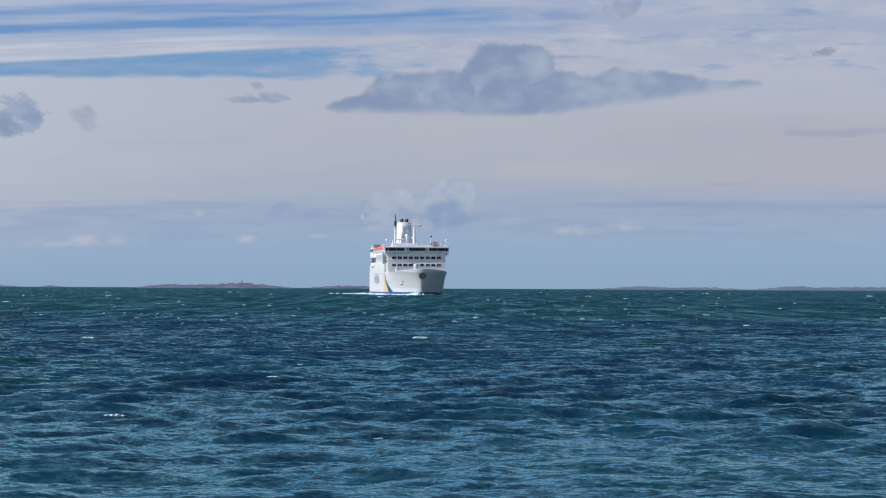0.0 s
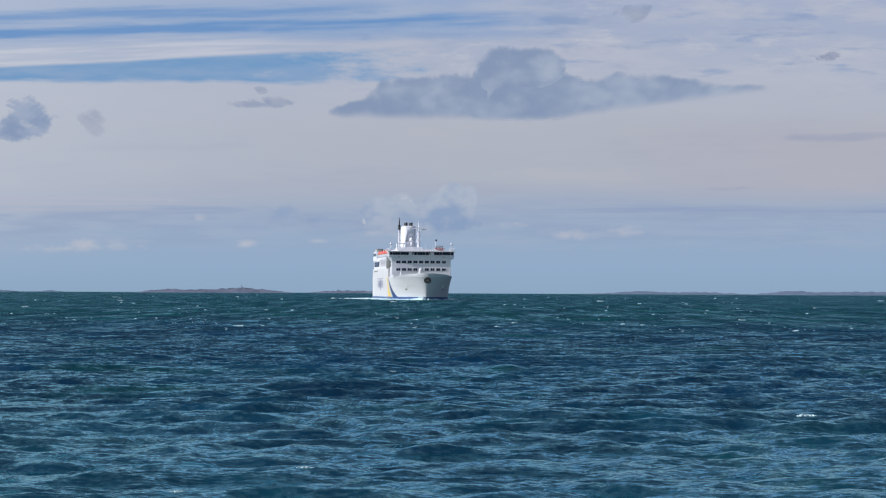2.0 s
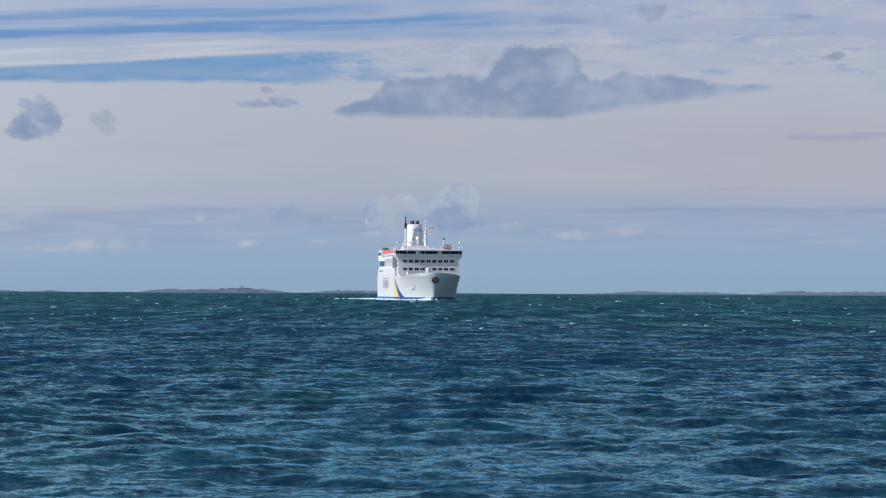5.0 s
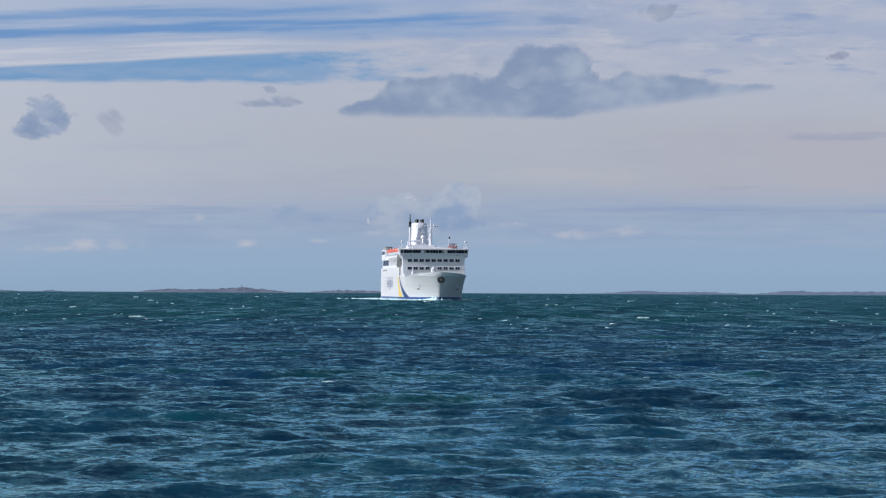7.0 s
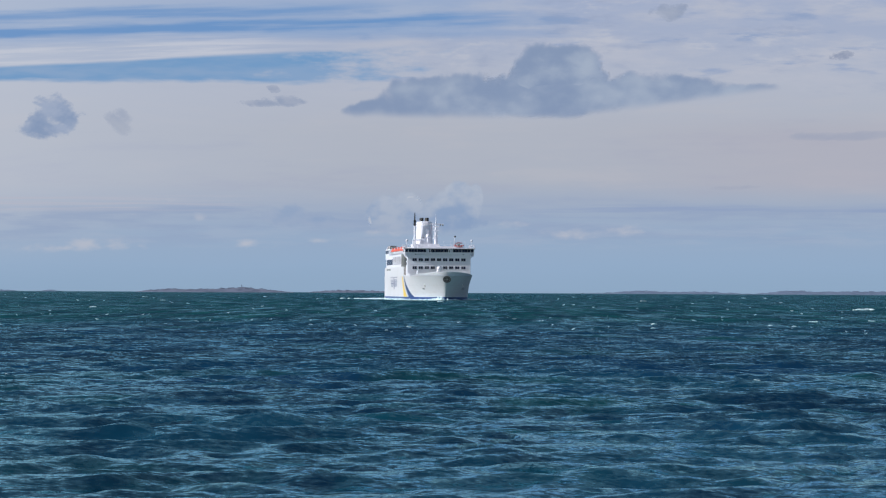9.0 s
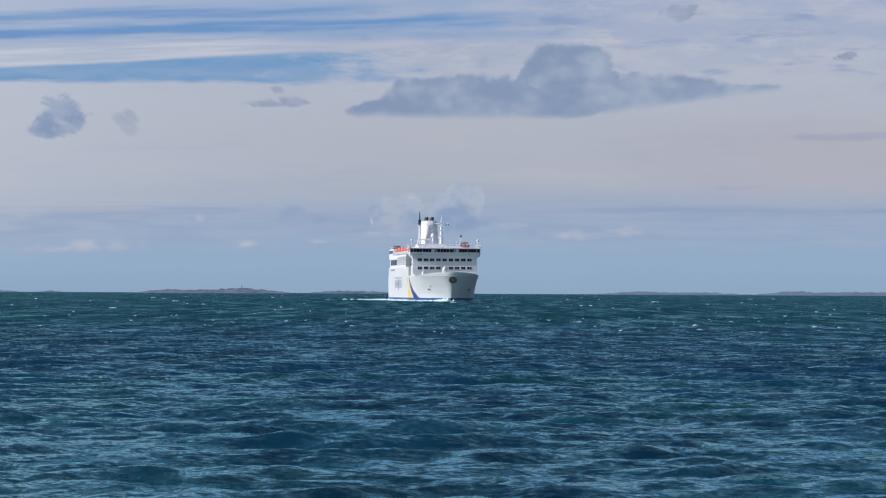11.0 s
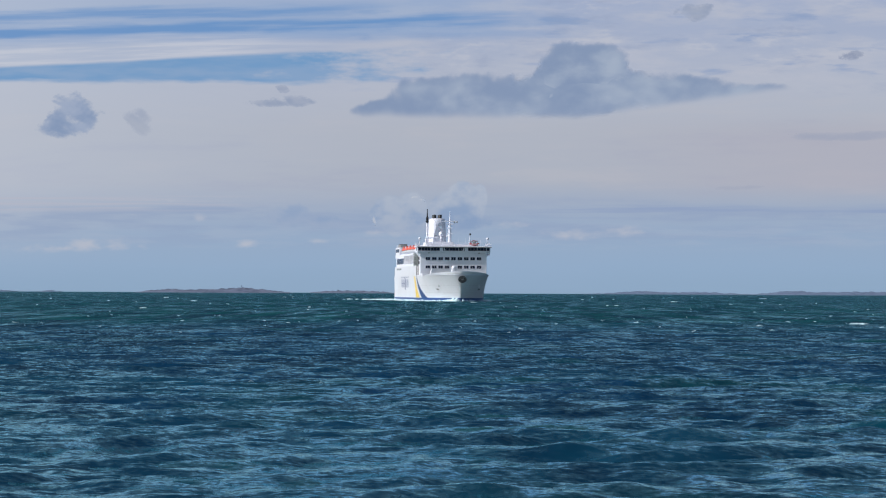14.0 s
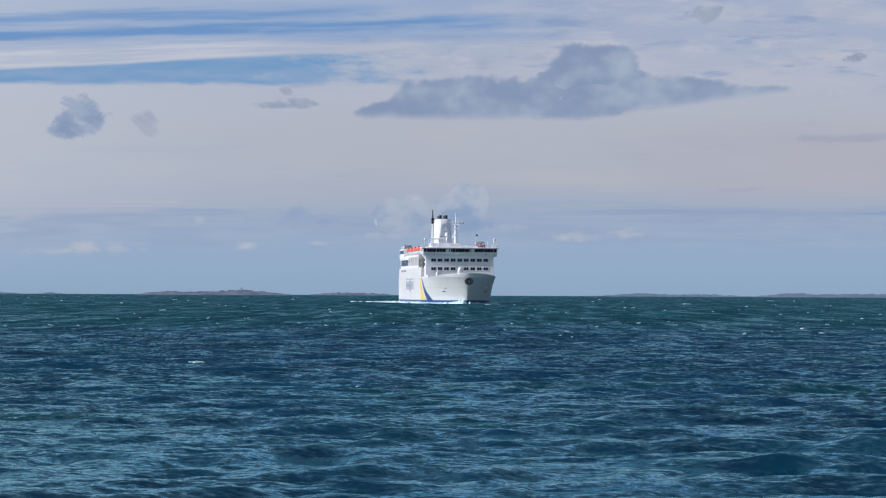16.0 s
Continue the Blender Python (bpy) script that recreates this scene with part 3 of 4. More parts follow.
def hull_patch(corners, side=-1, out=0.035, nu=10, nv=10):
    """A painted strip on the hull's side: corners are (a, z) at the lower fore, lower aft, upper aft and upper fore."""
    (a0, z0), (a1, z1), (a2, z2), (a3, z3) = corners
    P = np.zeros((nv, nu, 3))
    for j in range(nv):
        for i in range(nu):
            u, v = i / (nu - 1), j / (nv - 1)
            a = (a0 * (1 - u) + a1 * u) * (1 - v) + (a3 * (1 - u) + a2 * u) * v
            z = (z0 * (1 - u) + z1 * u) * (1 - v) + (z3 * (1 - u) + z2 * u) * v
            P[j, i] = (side * (breadth(a, z) + out), a - out, z)
    return grid_mesh("stripe", P if side > 0 else P[:, ::-1])


def pane_mesh(w, h, depth=0.08):
    return mesh_from(box(B(), -w / 2, w / 2, -depth, depth, -h / 2, h / 2, 0.05), "window")


def build_lifeboat():
    boat = new("lifeboat")
    bm = B()
    v = bmesh.ops.create_uvsphere(bm, u_segments=16, v_segments=10, radius=1)["verts"]
    for w in v:
        w.co = Vector((w.co.x * 1.5 * (1 - 0.25 * abs(w.co.y) ** 3), w.co.y * 5.6, min(w.co.z, 0.05) * 1.5))
    part("boat_hull", bm, M_WHITE, boat, "white boat hull", True)
    bm = B()
    v = bmesh.ops.create_uvsphere(bm, u_segments=16, v_segments=10, radius=1)["verts"]
    for w in v:
        w.co = Vector((w.co.x * 1.55, w.co.y * 5.6, max(w.co.z, -0.08) * 1.4 + 0.05))
    box(bm, -0.8, 0.8, 1.2, 3.0, 0.9, 1.75, 0.2)
    canopy = part("canopy", bm, M_ORANGE, boat, "orange enclosed canopy", True)
    part("steering_window", box(B(), -0.6, 0.6, 1.1, 1.22, 1.25, 1.6, 0.03), M_GLASS, canopy)
    part("fender_line", box(B(), -1.56, 1.56, -3.6, 3.6, -0.1, 0.08, 0.04), M_STEEL, boat)
    return boat


def rail(parent, points, height=1.05, name="railing"):
    bm = B()
    for p, q in zip(points[:-1], points[1:]):
        p, q = Vector(p), Vector(q)
        n = max(1, int((q - p).length / 2.2))
        for h in (height, height * 0.5):
            rod(bm, p + Vector((0, 0, h)), q + Vector((0, 0, h)), 0.05, n=5)
        for i in range(n + 1):
            c = p.lerp(q, i / n)
            rod(bm, c, c + Vector((0, 0, height)), 0.05, n=5)
    return part(name, bm, M_WHITE, parent)


def build_ferry():
    ship = tagged(new("ferry"), "white passenger car ferry under way with yellow and blue stripes", "ship")
    hull = part("hull", hull_skin(-1.5, None, rows=22), M_HULL, ship, "white steel hull with flared bow")
    part("boot_topping", hull_skin(-0.6, 1.25, 0.03, rows=5), M_BLUE, hull, "blue band along the waterline")
    # rubbing strake and bulwark rim
    part("bulwark_rim", hull_skin(sheer(23) - 0.05, None, 0.09, 0, 23, rows=2), M_WHITE, hull)
    P = [(s * max(breadth(a, 9) - 0.2, 0), a + 0.3, 8.9) for s in (1,) for a in STATIONS if a < 34]
    deck = np.array([[(-x, y, z), (x, y, z)] for x, y, z in P])
    part("foredeck", grid_mesh("foredeck", deck), M_DECK, ship, "green painted foredeck")
    bm = box(B(), -HALF + 0.1, HALF - 0.1, LENGTH - 0.4, LENGTH, -1.0, 12.0)
    part("transom", bm, M_HULL, ship)
    part("yellow_stripe", hull_patch([(37, 1.3), (46, 1.3), (53, 9.7), (49, 9.7)]), M_YELLOW, hull, "yellow slanting stripe")
    part("blue_stripe", hull_patch([(27, 1.2), (34, 1.2), (43.5, 9.4), (42, 9.6)]), M_NAVY, hull, "blue slanting stripe")
    # badge on the stem
    def plate(r0, r1, y0, y1):
        """A flat round plate, or a ring, that faces ahead."""
        bm = B()
        n = 28
        loops = [[bm.verts.new((1.5 * r * math.cos(6.2832 * i / n), y, 8.15 + 1.3 * r * math.sin(6.2832 * i / n))) for i in range(n)]
                 for r, y in ((r1, y1), (r1, y0), (r0, y0))]
        for p, q in zip(loops[:-1], loops[1:]):
            for i in range(n):
                bm.faces.new((p[i], p[(i + 1) % n], q[(i + 1) % n], q[i]))
        if r0 < 0.05:
            bm.faces.new(loops[2])
        return bm
    badge = part("badge", plate(0.01, 1.0, -0.34, 0.9), M_BLACK, hull, "round black badge on the stem")
    part("badge_ring", plate(0.66, 0.72, -0.37, -0.33), M_STEEL, badge)
    part("badge_mark", box(B(), -0.52, 0.52, -0.37, -0.33, 8.05, 8.27, 0.02), M_STEEL, badge)
    part("badge_mark", box(B(), -0.36, 0.36, -0.37, -0.33, 8.40, 8.52, 0.02), M_STEEL, badge)
    part("badge_mark", box(B(), -0.36, 0.36, -0.37, -0.33, 7.80, 7.92, 0.02), M_STEEL, badge)
    # lettering on the side as plain bars
    for i in range(7):
        if i != 3:
            part("letter_bar", hull_patch([(77 + i * 4.5, 5.2), (79.6 + i * 4.5, 5.2), (79.6 + i * 4.5, 8.4), (77 + i * 4.5, 8.4)], nu=2, nv=2), M_LETTER, hull)
    for z0, z1 in ((4.3, 8.9), (6.5, 7.0)):
        part("letter_bar", hull_patch([(89.0, z0), (93.0 if z0 < 5 else 107, z0), (93.0 if z0 < 5 else 107, z1), (89.0, z1)], nu=2, nv=2), M_LETTER, hull)
    for i in range(6):
        part("letter_bar", hull_patch([(76 + i * 5.5, 9.0), (79.5 + i * 5.5, 9.0), (79.5 + i * 5.5, 9.6), (76 + i * 5.5, 9.6)], nu=2, nv=2), M_LETTER, hull)
    # weld seams in the bow plating
    for z in (3.2, 5.9):
        part("plate_seam", hull_skin(z, z + 0.07, 0.02, 0.4, 50, rows=2), M_SEAM, hull)
    # anchors in their pockets
    for s in (-1, 1):
        p = bow_point(s * 7.4, 4.4, 0.12)
        bm = rod(B(), p, p + Vector((0, 0, 1.5)), 0.22)
        rod(bm, p + Vector((-0.8, 0, 0.1)), p + Vector((0.8, -0.1, 0.1)), 0.25)
        anchor = part("anchor", bm, M_STEEL, hull, "grey stowed anchor")
        part("anchor_pocket", ball(B(), bow_point(s * 7.4, 5.9, -0.05), 0.75, 12, (0.7, 0.3, 0.8)), M_SEAM, anchor, smooth=True)
    # deckhouses
    W = 12.7
    house = part("deckhouse", box(B(), -W, W, 31, 134, 9.5, 18.6, 0.12), M_WHITE, ship, "white passenger decks")
    bm = box(B(), -HALF - 0.02, HALF + 0.02, 45, 137, 9.4, 13.6, 0.1)
    part("side_plating", bm, M_HULL, ship)
    part("upper_house", box(B(), -9.6, 9.6, 38, 130, 18.6, 21.6, 0.15), M_WHITE, ship)
    part("stern_house", box(B(), -12.9, 12.9, 118, 136, 17.2, 21.6, 0.15), M_WHITE, ship)
    win = pane_mesh(1.75, 1.12)
    bm = B()
    for s0 in (-1, 1):
        box(bm, s0 * 0.92 - 0.07, s0 * 0.92 + 0.07, -0.14, 0.05, -0.66, 0.66)
        box(bm, -0.85, 0.85, -0.14, 0.05, s0 * 0.61 - 0.06, s0 * 0.61 + 0.06)
    box(bm, -0.03, 0.03, -0.12, 0.05, -0.55, 0.55)
    rim = mesh_from(bm, "window_frame")
    for z in (16.15, 12.95):
        for i in range(9):
            pane = part("window", win, M_GLASS, house, at=pose((i - 4) * 2.45, 31, z))
            part("window_frame", rim, M_WHITE, pane)
    frame_strip = box(B(), -11.4, 11.4, 30.86, 31.02, 14.5, 14.62)
    part("deck_edge", frame_strip, M_WHITE, house)
    side_win = pane_mesh(3.0, 1.15)
    for z in (16.2, 14.6):
        for i in range(5):
            part("side_window", side_win, M_GLASS, house, at=pose(-W, 35 + i * 4.4, z, rz=90))
            part("side_window", side_win, M_GLASS, house, at=pose(W, 35 + i * 4.4, z, rz=90))
    gallery = pane_mesh(6.4, 2.3)
    for i in range(4):
        part("gallery_opening", gallery, M_GLASS, house, at=pose(-W - 0.1, 101 + i * 8.4, 15.8, rz=90))
    strip = pane_mesh(9.0, 0.7)
    for i in range(2):
        part("vent_strip", strip, M_STEEL, house, at=pose(-HALF, 112 + i * 11, 12.6, rz=90))
    # flush dark strips; the stair openings' shade is in their colour
    for a in (37.5, 42.5):
        part("side_shade_panel", box(B(), -W - 0.06, -W + 0.4, a, a + 2.6, 10.0, 18.2), M_DARK, house, "flat dark panel for the shade in a stair opening")
    for sx in (-1, 1):
        # a thin dark plate carries the promenade's shade as colour
        bm = box(B(), min(sx * W, sx * (W + 0.03)), max(sx * W, sx * (W + 0.03)), 56, 97, 14.6, 17.7)
        part("boat_deck_shade_panel", bm, M_DARK, house, "flat dark panel for the promenade's shade behind white posts")
        for i in range(10):
            wide = (0.5, 0.9, 0.35, 1.6)[i % 4]
            bm = box(B(), min(sx * W, sx * (W + 0.35)), max(sx * W, sx * (W + 0.35)), 56 + i * 4.4, 56 + i * 4.4 + wide, 14.5, 17.9, 0.05)
            part("deck_post", bm, M_WHITE, house)
        rail(house, [(sx * (W + 0.3), 56, 14.6), (sx * (W + 0.3), 97, 14.6)])
    # posts abreast the dark panels at the front of the side
    for i in range(4):
        part("fender_post", rod(B(), (-W - 0.3, 38 + i * 5, 13.4), (-W - 0.3, 38 + i * 5, 18.6), 0.22), M_STEEL, house)
    # bridge
    bridge = part("bridge", box(B(), -14.0, 14.0, 29.6, 37, 18.5, 20.4, 0.1), M_WHITE, ship, "white bridge with open wings")
    part("bridge_roof", box(B(), -14.4, 14.4, 28.6, 38, 20.46, 20.9, 0.12), M_WHITE, bridge)
    bw = pane_mesh(1.12, 1.2, 0.1)
    for i in range(23):
        if i not in (7, 15):
            part("bridge_window", bw, M_GLASS, bridge, at=pose((i - 11) * 1.19, 29.55, 19.75))
    for s in (-1, 1):
        part("bridge_pillar", rod(B(), (s * 3.3, 29.3, 18.7), (s * 3.9, 28.9, 20.5), 0.16), M_WHITE, bridge)
        part("wing_console", box(B(), s * 13.6 - 0.32, s * 13.6 + 0.32, 30.2, 31.8, 17.5, 18.5, 0.1), M_WHITE, bridge)
        part("wing_window", pane_mesh(2.6, 1.05), M_GLASS, bridge, at=pose(s * 14.0, 32.5, 19.7, rz=90))
    for i in range(8):                                  # pillars between the wheelhouse panes
        part("mullion", box(B(), (i - 3.5) * 3.57 - 0.07, (i - 3.5) * 3.57 + 0.07, 29.4, 29.62, 19.1, 20.44), M_WHITE, bridge)
    part("sill_band", box(B(), -13.9, 13.9, 29.42, 29.64, 18.98, 19.1, 0.03), M_WHITE, bridge)
    part("eave_strip", box(B(), -14.42, 14.42, 28.5, 28.62, 20.42, 20.6, 0.03), M_STEEL, bridge)
    for sx in (-1, 1):                                  # braces under the wings
        for y in (30.2, 33.5, 36.2):
            part("wing_brace", rod(B(), (sx * 12.7, y, 16.9), (sx * 13.9, y, 18.5), 0.12), M_WHITE, bridge)
        part("floodlight", box(B(), sx * 9.6 - 0.3, sx * 9.6 + 0.3, 29.0, 29.5, 18.1, 18.45, 0.06), M_STEEL, bridge)
    rail(ship, [(-14.2, 37, 21.05), (-14.2, 29, 21.05), (14.2, 29, 21.05), (14.2, 37, 21.05)])
    rail(ship, [(-12.4, 118, 21.6), (-12.4, 136, 21.6), (12.4, 136, 21.6)])
    # monkey island, ducts and funnel
    part("top_house", box(B(), -8.6, 2.2, 50, 62, 21.5, 22.8, 0.15), M_WHITE, ship)
    bm = B()
    rod(bm, (-9.4, 43, 21.4), (-9.4, 43, 24.2), 0.28)
    rod(bm, (-9.4, 43, 24.2), (-4.5, 43, 24.4), 0.28)
    rod(bm, (-6.6, 43, 21.4), (-6.6, 43, 24.3), 0.22)
    part("duct_frame", bm, M_WHITE, ship, "white pipe frame")
    bm = B()
    rings = []
    for z, wx, wy, y in ((21.5, 3.5, 5.6, 74), (26.0, 3.4, 5.4, 74), (31.2, 3.25, 5.1, 74.4), (31.9, 3.2, 5.0, 74.5), (32.3, 2.95, 4.8, 74.6), (32.5, 2.5, 4.3, 74.6)):
        rings.append([bm.verts.new((wx * math.copysign(abs(math.cos(c)) ** 0.7, math.cos(c)) - 1.9, y + wy * math.copysign(abs(math.sin(c)) ** 0.8, math.sin(c)), z))
                      for c in [6.2832 * i / 28 for i in range(28)]])
    for p, q in zip(rings[:-1], rings[1:]):
        for i in range(28):
            bm.faces.new((p[i], p[(i + 1) % 28], q[(i + 1) % 28], q[i]))
    bm.faces.new(rings[-1])
    funnel = part("funnel", bm, M_WHITE, ship, "white rounded funnel")
    for s in (-1.15, 1.05):
        part("exhaust_pipe", rod(B(), (s - 1.9, 72.0, 32.2), (s - 1.9, 72.2, 33.9), 0.62, 0.68, 14), M_BLACK, funnel, "black exhaust pipe")
        part("exhaust_pipe", rod(B(), (s - 1.9, 76.8, 32.2), (s - 1.9, 77, 33.8), 0.55, 0.6, 14), M_BLACK, funnel, "black exhaust pipe")
    part("funnel_badge", ball(B(), (-0.9, 68.9, 28.6), 0.8, squash=(1, 0.12, 1.2)), M_WHITE, funnel, smooth=True)
    part("funnel_band", box(B(), -3.6, -0.2, 68.62, 68.8, 25.6, 25.75), M_STEEL, funnel)
    # satellite dome in front of the funnel
    bm = rod(B(), (-1.7, 60, 23.5), (-1.7, 60, 25.4), 0.35)
    ball(bm, (-1.7, 60, 26.2), 0.95)
    part("satellite_dome", bm, M_WHITE, ship, "white satellite dome", True)
    # aft mast with dark top
    bm = rod(B(), (-6.4, 68, 22), (-6.4, 68, 30.5), 0.5, 0.35)
    mast = part("mast", bm, M_WHITE, ship, "slender mast with dark top")
    bm = rod(B(), (-6.4, 68, 30.5), (-6.4, 68, 36.0), 0.4, 0.14)
    box(bm, -6.9, -5.9, 67.6, 68.4, 31.6, 32.8, 0.1)
    rod(bm, (-7.1, 68, 31.2), (-5.7, 68, 31.2), 0.16)
    part("mast_top", bm, M_BLACK, mast, "dark mast top")
    # radar mast
    bm = rod(B(), (0.8, 52, 21.5), (0.8, 52, 29.5), 0.75, 0.5, 10)
    rod(bm, (0.8, 52, 29.5), (0.8, 52, 34.6), 0.28, 0.08)
    rod(bm, (-0.5, 52, 24.8), (0.8, 52, 26.2), 0.25)
    rmast = part("radar_mast", bm, M_WHITE, ship, "white radar mast")
    part("mast_platform", box(B(), -0.2, 1.8, 51.2, 52.8, 28.2, 28.5, 0.05), M_WHITE, rmast)
    part("mast_platform", box(B(), -0.1, 1.7, 51.2, 52.8, 26.0, 26.3, 0.05), M_WHITE, rmast)
    part("yard", rod(B(), (-2.0, 52, 30.9), (3.9, 52, 30.9), 0.16), M_WHITE, rmast)
    part("radar_scanner", box(B(), -0.5, 2.1, 51.0, 51.4, 29.6, 30.0, 0.08), M_WHITE, rmast)
    for x in (3.6, 2.6):
        part("mast_light", box(B(), x - 0.25, x + 0.25, 51.8, 52.2, 30.2, 30.9, 0.05), M_STEEL, rmast)
    for s, top in ((-1, 23.8), (1, 23.8)):
        bm = rod(B(), (s * 13.0, 31.5, 21), (s * 13.0, 31.5, top), 0.12)
        box(bm, s * 13 - 0.9, s * 13 + 0.3, 31.3, 31.7, 21.0, 21.9, 0.1)
        post = part("searchlight_post", bm, M_WHITE, ship)
        part("searchlight", ball(B(), (s * 13.0 + 0.1, 31.4, top), 0.5, 10), M_WHITE, post, smooth=True)
    bm = rod(B(), (6.0, 33, 21), (6.6, 33, 25.4), 0.1)
    pole = part("signal_pole", bm, M_WHITE, ship)
    part("signal_ball", ball(B(), (6.6, 33, 25.5), 0.42, 10), M_BLACK, pole, "small black signal ball", True)
    bm = B()
    loop = [Vector((8.2 + 1.75 * math.cos(c), 33 + 0.9 * math.sin(c), 21.75 + 0.22 * math.cos(2 * c))) for c in [6.2832 * i / 18 for i in range(19)]]
    for p, q in zip(loop[:-1], loop[1:]):
        rod(bm, p, q, 0.34, n=8)
    rescue = part("rescue_boat", bm, M_RED, ship, "small dark red inflatable rescue boat", True)
    bm = box(B(), 7.6, 8.7, 32.5, 33.5, 21.5, 22.75, 0.15)
    rod(bm, (7.3, 33, 22.7), (9.1, 33, 22.7), 0.09)
    part("console", bm, M_STEEL, rescue)
    bm = rod(B(), (6.7, 33.2, 22.2), (7.7, 33.2, 23.15), 0.13)
    rod(bm, (7.7, 33.2, 23.15), (9.4, 33.2, 22.9), 0.13)
    part("boat_arch", bm, M_RED, rescue, "dark red tubular arch")
    part("boat_cradle", box(B(), 6.6, 9.9, 32.6, 33.4, 21.0, 21.5, 0.05), M_WHITE, ship)
    for x in (6.9, 9.6):
        part("davit_arm", rod(B(), (x, 33.8, 21), (x - 0.2, 33.2, 23.2), 0.1), M_STEEL, ship)
    # roof clutter
    for x, y, w, h in ((-2.5, 40, 1.6, 1.3), (0.5, 40, 1.0, 1.0), (3.5, 41, 1.8, 0.8), (-8.0, 34, 0.9, 0.9), (1.0, 34, 0.6, 0.7)):
        part("roof_locker", box(B(), x - w / 2, x + w / 2, y, y + 1.4, 21.04 if y < 38 else 21.58, 21.05 + h, 0.08), M_WHITE, ship)
    for x in (-11.2, -3.2, 2.4, 5.2, 11.0):
        part("whip_aerial", rod(B(), (x, 36, 21), (x, 36, 24.0), 0.05, 0.02, 5), M_WHITE, ship)
    # boats along the side, with their davits
    proto = build_lifeboat()
    for s in (-1, 1):
        for k, a in enumerate((59, 73, 87, 101)):
            b = proto if (s < 0 and k == 0) else copy_thing(proto, Matrix())
            b.parent = ship
            b.matrix_basis = pose(s * 11.9, a, 20.0)
            for da in (-3.4, 3.4):
                bm = rod(B(), (s * 10.0, a + da, 18.6), (s * 12.3, a + da, 21.7), 0.18)
                rod(bm, (s * 12.3, a + da, 21.7), (s * 12.3, a + da, 21.0), 0.12)
                part("davit", bm, M_WHITE, ship)
    for i in range(3):
        part("upper_window", pane_mesh(5.0, 1.4), M_GLASS, ship, at=pose(-12.9, 121 + i * 5.6, 20.3, rz=90))
    part("aft_vent", box(B(), -12.4, -9.5, 120, 127, 21.5, 23.0, 0.1), M_DARK, ship)
    for a in (114, 131):
        part("aft_locker", box(B(), -12.2, -10.4, a, a + 2.4, 21.5, 22.6, 0.08), M_STEEL, ship)
    # foredeck gear
    bm = box(B(), -2.6, -0.9, 13, 15, 8.9, 12.2, 0.3)
    ball(bm, (-1.7, 13.8, 12.5), 0.95)
    part("vent_cowl", bm, M_WHITE, ship, "white ventilator cowl", True)
    bm = box(B(), -9.9, -8.2, 19, 22, 8.9, 11.6, 0.2)
    rod(bm, (-9.5, 19, 11.4), (-9.5, 19, 12.6), 0.2)
    part("winch_house", bm, M_WHITE, ship)
    part("mooring_platform", box(B(), -12.6, -10.2, 24, 30, 9.2, 10.6, 0.1), M_WHITE, ship)
    for x, y in ((-5, 12), (5, 12), (-6.5, 17), (6.5, 17)):
        bm = rod(B(), (x - 0.9, y, 9.7), (x + 0.9, y, 9.7), 0.6, n=12)
        box(bm, x - 1.1, x + 1.1, y - 0.7, y + 0.7, 8.9, 9.3)
        part("winch", bm, M_STEEL, ship)
    return ship


ferry = build_ferry()


# ---- foam ----
def foam_clump(rng, w, h, n, deep=0.5):
    """A ragged streak of foam, w long and h high."""
    bm = B()
    for i in range(n):
        x = (i / max(1, n - 1) - 0.5) * w * rng.uniform(0.7, 1.0)
        taper = 1 - 1.3 * abs(x / w)
        v = bmesh.ops.create_icosphere(bm, subdivisions=1, radius=1)["verts"]
        off = Vector((rng.uniform(0, 50), 0, 0))
        rx, rz = w / n * rng.uniform(1.0, 3.2), h * rng.uniform(0.25, 0.75) * taper
        c = Vector((x, rng.uniform(-1, 1) * deep * w * 0.3, h * 0.12 * rng.uniform(-1, 1)))
        for p in v:
            k = 1 + 0.45 * noise.noise(p.co * 1.7 + off)
            p.co = Vector((p.co.x * rx, p.co.y * rx * deep * 2, p.co.z * rz)) * k + c
    return bm


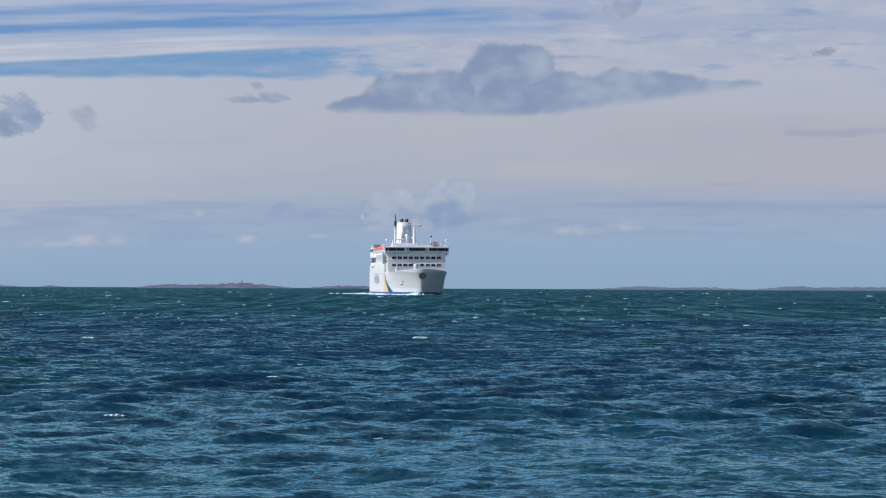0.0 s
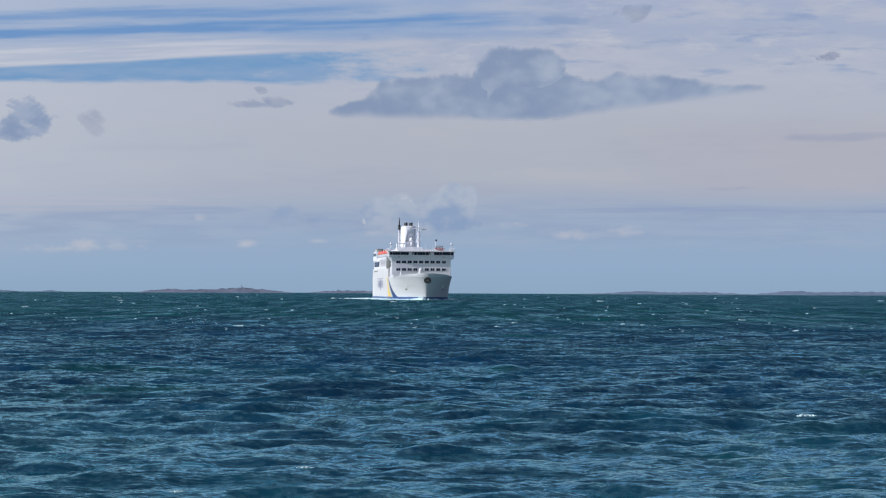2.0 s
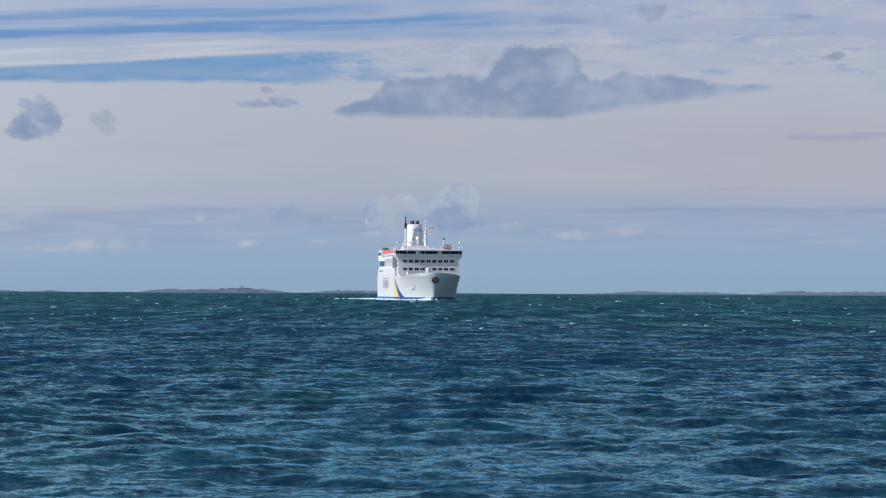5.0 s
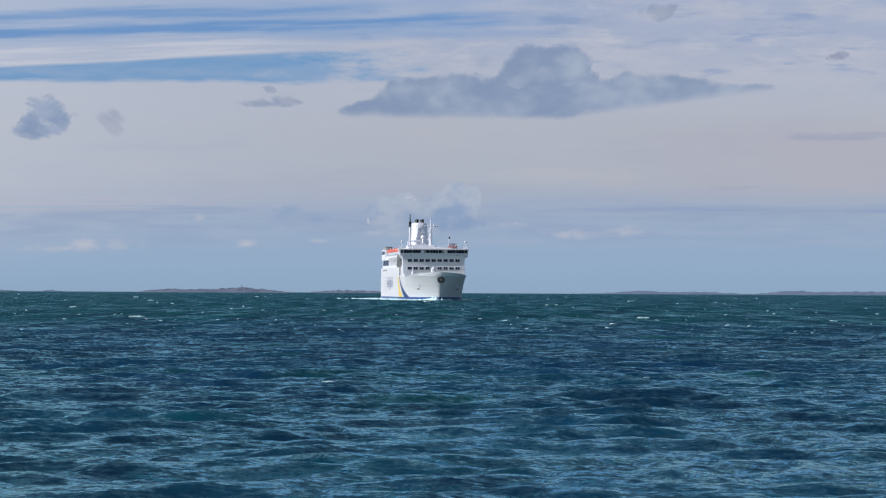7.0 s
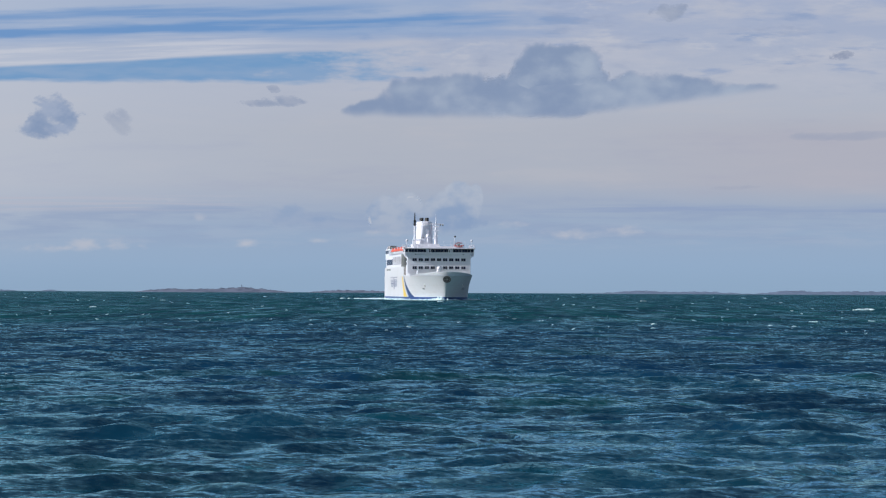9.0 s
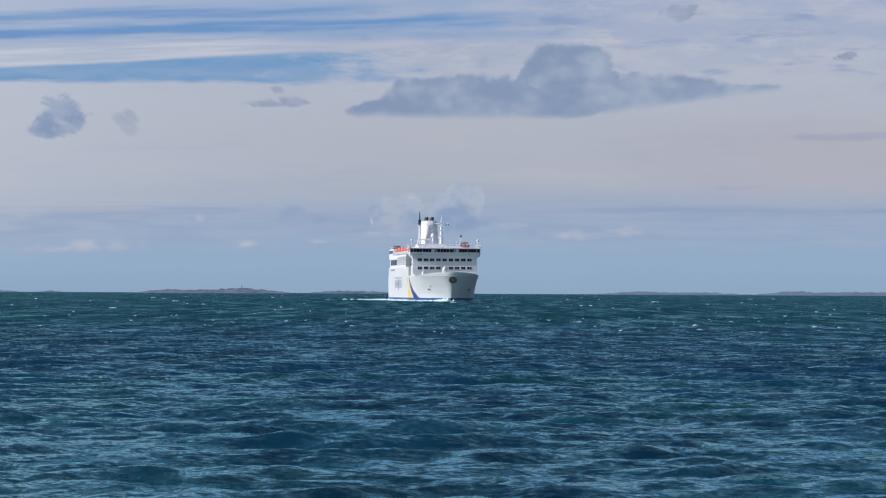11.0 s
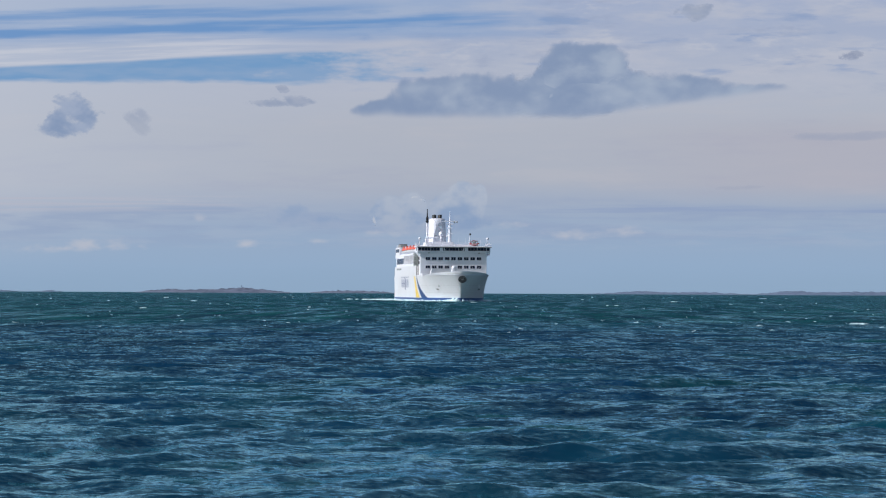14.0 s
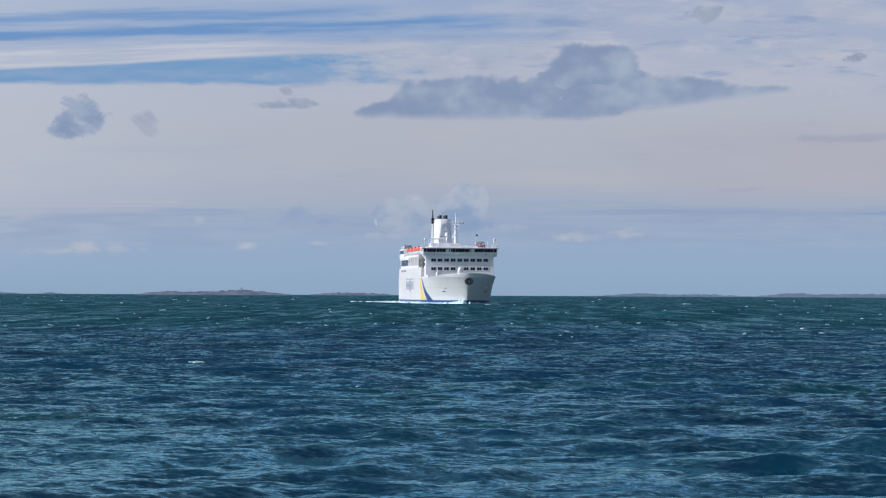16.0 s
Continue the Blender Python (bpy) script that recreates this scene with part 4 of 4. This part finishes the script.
def build_wake():
    rng = random.Random(4)
    bm = B()

    def lump(x, y, rx, ry, rz):
        v = bmesh.ops.create_icosphere(bm, subdivisions=1, radius=1)["verts"]
        off = Vector((rng.uniform(0, 90), 0, 0))
        for p in v:
            p.co = Vector((p.co.x * rx, p.co.y * ry, p.co.z * rz)) * (1 + 0.5 * noise.noise(p.co * 1.6 + off)) + Vector((x, y, 0))
    for i in range(40):
        a = rng.uniform(6.4, 12)
        lump(-(breadth(a, 0.3) + rng.uniform(0, 1.2)), a - 0.6, rng.uniform(0.4, 1.1), rng.uniform(0.5, 1.2), rng.uniform(0.5, 1.8) * (1 - (a - 6.4) / 8))
    for i in range(60):                                   # the stem's own wave
        a = rng.uniform(5.6, 18)
        s = rng.choice((-1, -1, 1))
        lump(s * (breadth(a, 0.3) + rng.uniform(0, 0.8)), a, rng.uniform(0.4, 1.1), rng.uniform(0.6, 1.5), rng.uniform(0.3, 1.3) * (1 - (a - 4) / 18))
    knots = [rng.uniform(18, 150) for _ in range(13)]
    for i in range(190):                                  # along the sides
        a = max(15, rng.choice(knots) + rng.gauss(0, 4.5))
        s = rng.choice((-1, -1, -1, 1))
        lump(s * (breadth(a, 0) + abs(rng.gauss(0, 1)) * (0.6 + a * 0.022)), a, rng.uniform(0.5, 1.8), rng.uniform(1.0, 3.5), rng.uniform(0.2, 0.6))
    for i in range(60):                                  # trailing off astern
        a = rng.uniform(130, 190)
        lump(-13 - abs(rng.gauss(0, 1)) * (2 + (a - 130) * 0.1), a, rng.uniform(0.8, 2.4), rng.uniform(1.0, 4.0), rng.uniform(0.15, 0.42))
    ob = part("bow_wave", bm, M_FOAM, smooth=True)
    return tagged(ob, "white foaming bow wave and wake along the ferry", "foam", kind="stuff")


wake = build_wake()

HEAD = [(0.0, -8.6, 1199.0, 5.42), (4.0, -4.1, 1155.0, 5.62), (8.0, 0.45, 1111.0, 5.80), (12.0, 4.98, 1067.0, 5.94), (16.0, 9.5, 1023.0, 6.05)]
COURSE = [(t, pose(x, y, 0, 0, 0, h)) for t, x, y, h in HEAD]
MOVES.append((ferry, COURSE))
MOVES.append((wake, COURSE))


def sway_at(t):
    for (a, p), (b, q) in zip(SWAY[:-1], SWAY[1:]):
        if a <= t <= b:
            return 441 + p + (q - p) * (t - a) / (b - a)
    return 441 + SWAY[-1][1]


def build_flecks():
    """The far whitecaps, too many to count."""
    rng = random.Random(12)
    bm = B()
    for _ in range(250):
        d = 19500 / rng.uniform(8, 75) if rng.random() < 0.93 else 19500 / rng.uniform(75, 160)
        x = rng.uniform(-0.18 * d - 38, 0.18 * d)
        w = rng.uniform(4, 9) * min(d, 1200) / 5000 * rng.choice((0.25, 0.3, 0.4, 0.5, 0.6, 0.8, 1.4))
        n = 3
        for i in range(n):
            v = bmesh.ops.create_icosphere(bm, subdivisions=1, radius=1)["verts"]
            off = Vector((rng.uniform(0, 90), 0, 0))
            c = Vector((x + (i - 1) * w * 0.3, d + 26 * 0.5, rng.uniform(0.02, 0.12)))
            for p in v:
                p.co = Vector((p.co.x * w * 0.3, p.co.y * w * 0.5, p.co.z * w * 0.055)) * (1 + 0.6 * noise.noise(p.co * 1.8 + off)) + c
    ob = part("whitecaps", bm, M_SPRAY, smooth=True)
    tagged(ob, "scattered small white wave crests on the far sea", "foam", kind="stuff")
    MOVES.append((ob, [(t, pose(DRIFT[0] * t, DRIFT[1] * t, 0)) for t in (0.0, 8.0, 16.0)]))


build_flecks()

# breaking crests: the second at which each stands highest, its bearing and dip, and its width
CRESTS = [(0, 744, 600, 30), (0, 157, 603, 26), (0, 205, 743, 38), (0, 672, 783, 18), (0, 485, 672, 24),
          (1.5, 1355, 728, 40), (1.5, 405, 577, 20), (1.5, 450, 820, 30), (1.5, 215, 862, 28),
          (3.5, 465, 866, 64), (3.5, 1158, 568, 40), (3.5, 217, 615, 28), (3.5, 783, 658, 16),
          (7.0, 582, 680, 22), (7.0, 243, 564, 30), (7.0, 1138, 562, 24), (9.0, 1530, 546, 40), (9.0, 1440, 568, 16),
          (13.0, 865, 690, 60), (13.7, 1509, 571, 36), (14.5, 95, 602, 24), (14.5, 930, 755, 24), (14.5, 1397, 572, 20), (16, 349, 646, 30)]


def build_crests():
    rng = random.Random(31)
    kinds = [mesh_from(foam_clump(rng, 1.0, 0.12, 24), "whitecap") for _ in range(5)]
    for i, (t, px, py, w) in enumerate(CRESTS):
        d = EYE * FOCAL / (py - sway_at(t))
        d *= 1 - 0.2 / EYE
        x, size = (px - 784) / FOCAL * d, w / FOCAL * d
        ob = part("whitecap", kinds[i % 5], M_FOAM, smooth=True)
        ob.scale = (size, size, size)
        tagged(ob, "small white breaking wave crest", "foam", "breaking wave crests")
        rows = []
        for tt, z in ((0.0, -1.2), (t - 0.7, -1.2), (t, 0.28), (t + 0.4, 0.24), (t + 1.2, -1.2), (16.0, -1.2)):
            if t - 0.8 < 0 and tt <= t and z < 0:
                continue
            if tt < 0 or tt > 16 or (rows and tt <= rows[-1][0]):
                continue
            dt = tt - t
            rows.append((tt, pose(x + DRIFT[0] * dt, d + DRIFT[1] * dt, z)))
        if rows[0][0] > 0:
            rows.insert(0, (0.0, rows[0][1]))
        if rows[-1][0] < 16:
            rows.append((16.0, rows[-1][1]))
        MOVES.append((ob, rows))


build_crests()


def motions():
    for ob, rows in MOVES:
        walk(ob, rows)


motions()
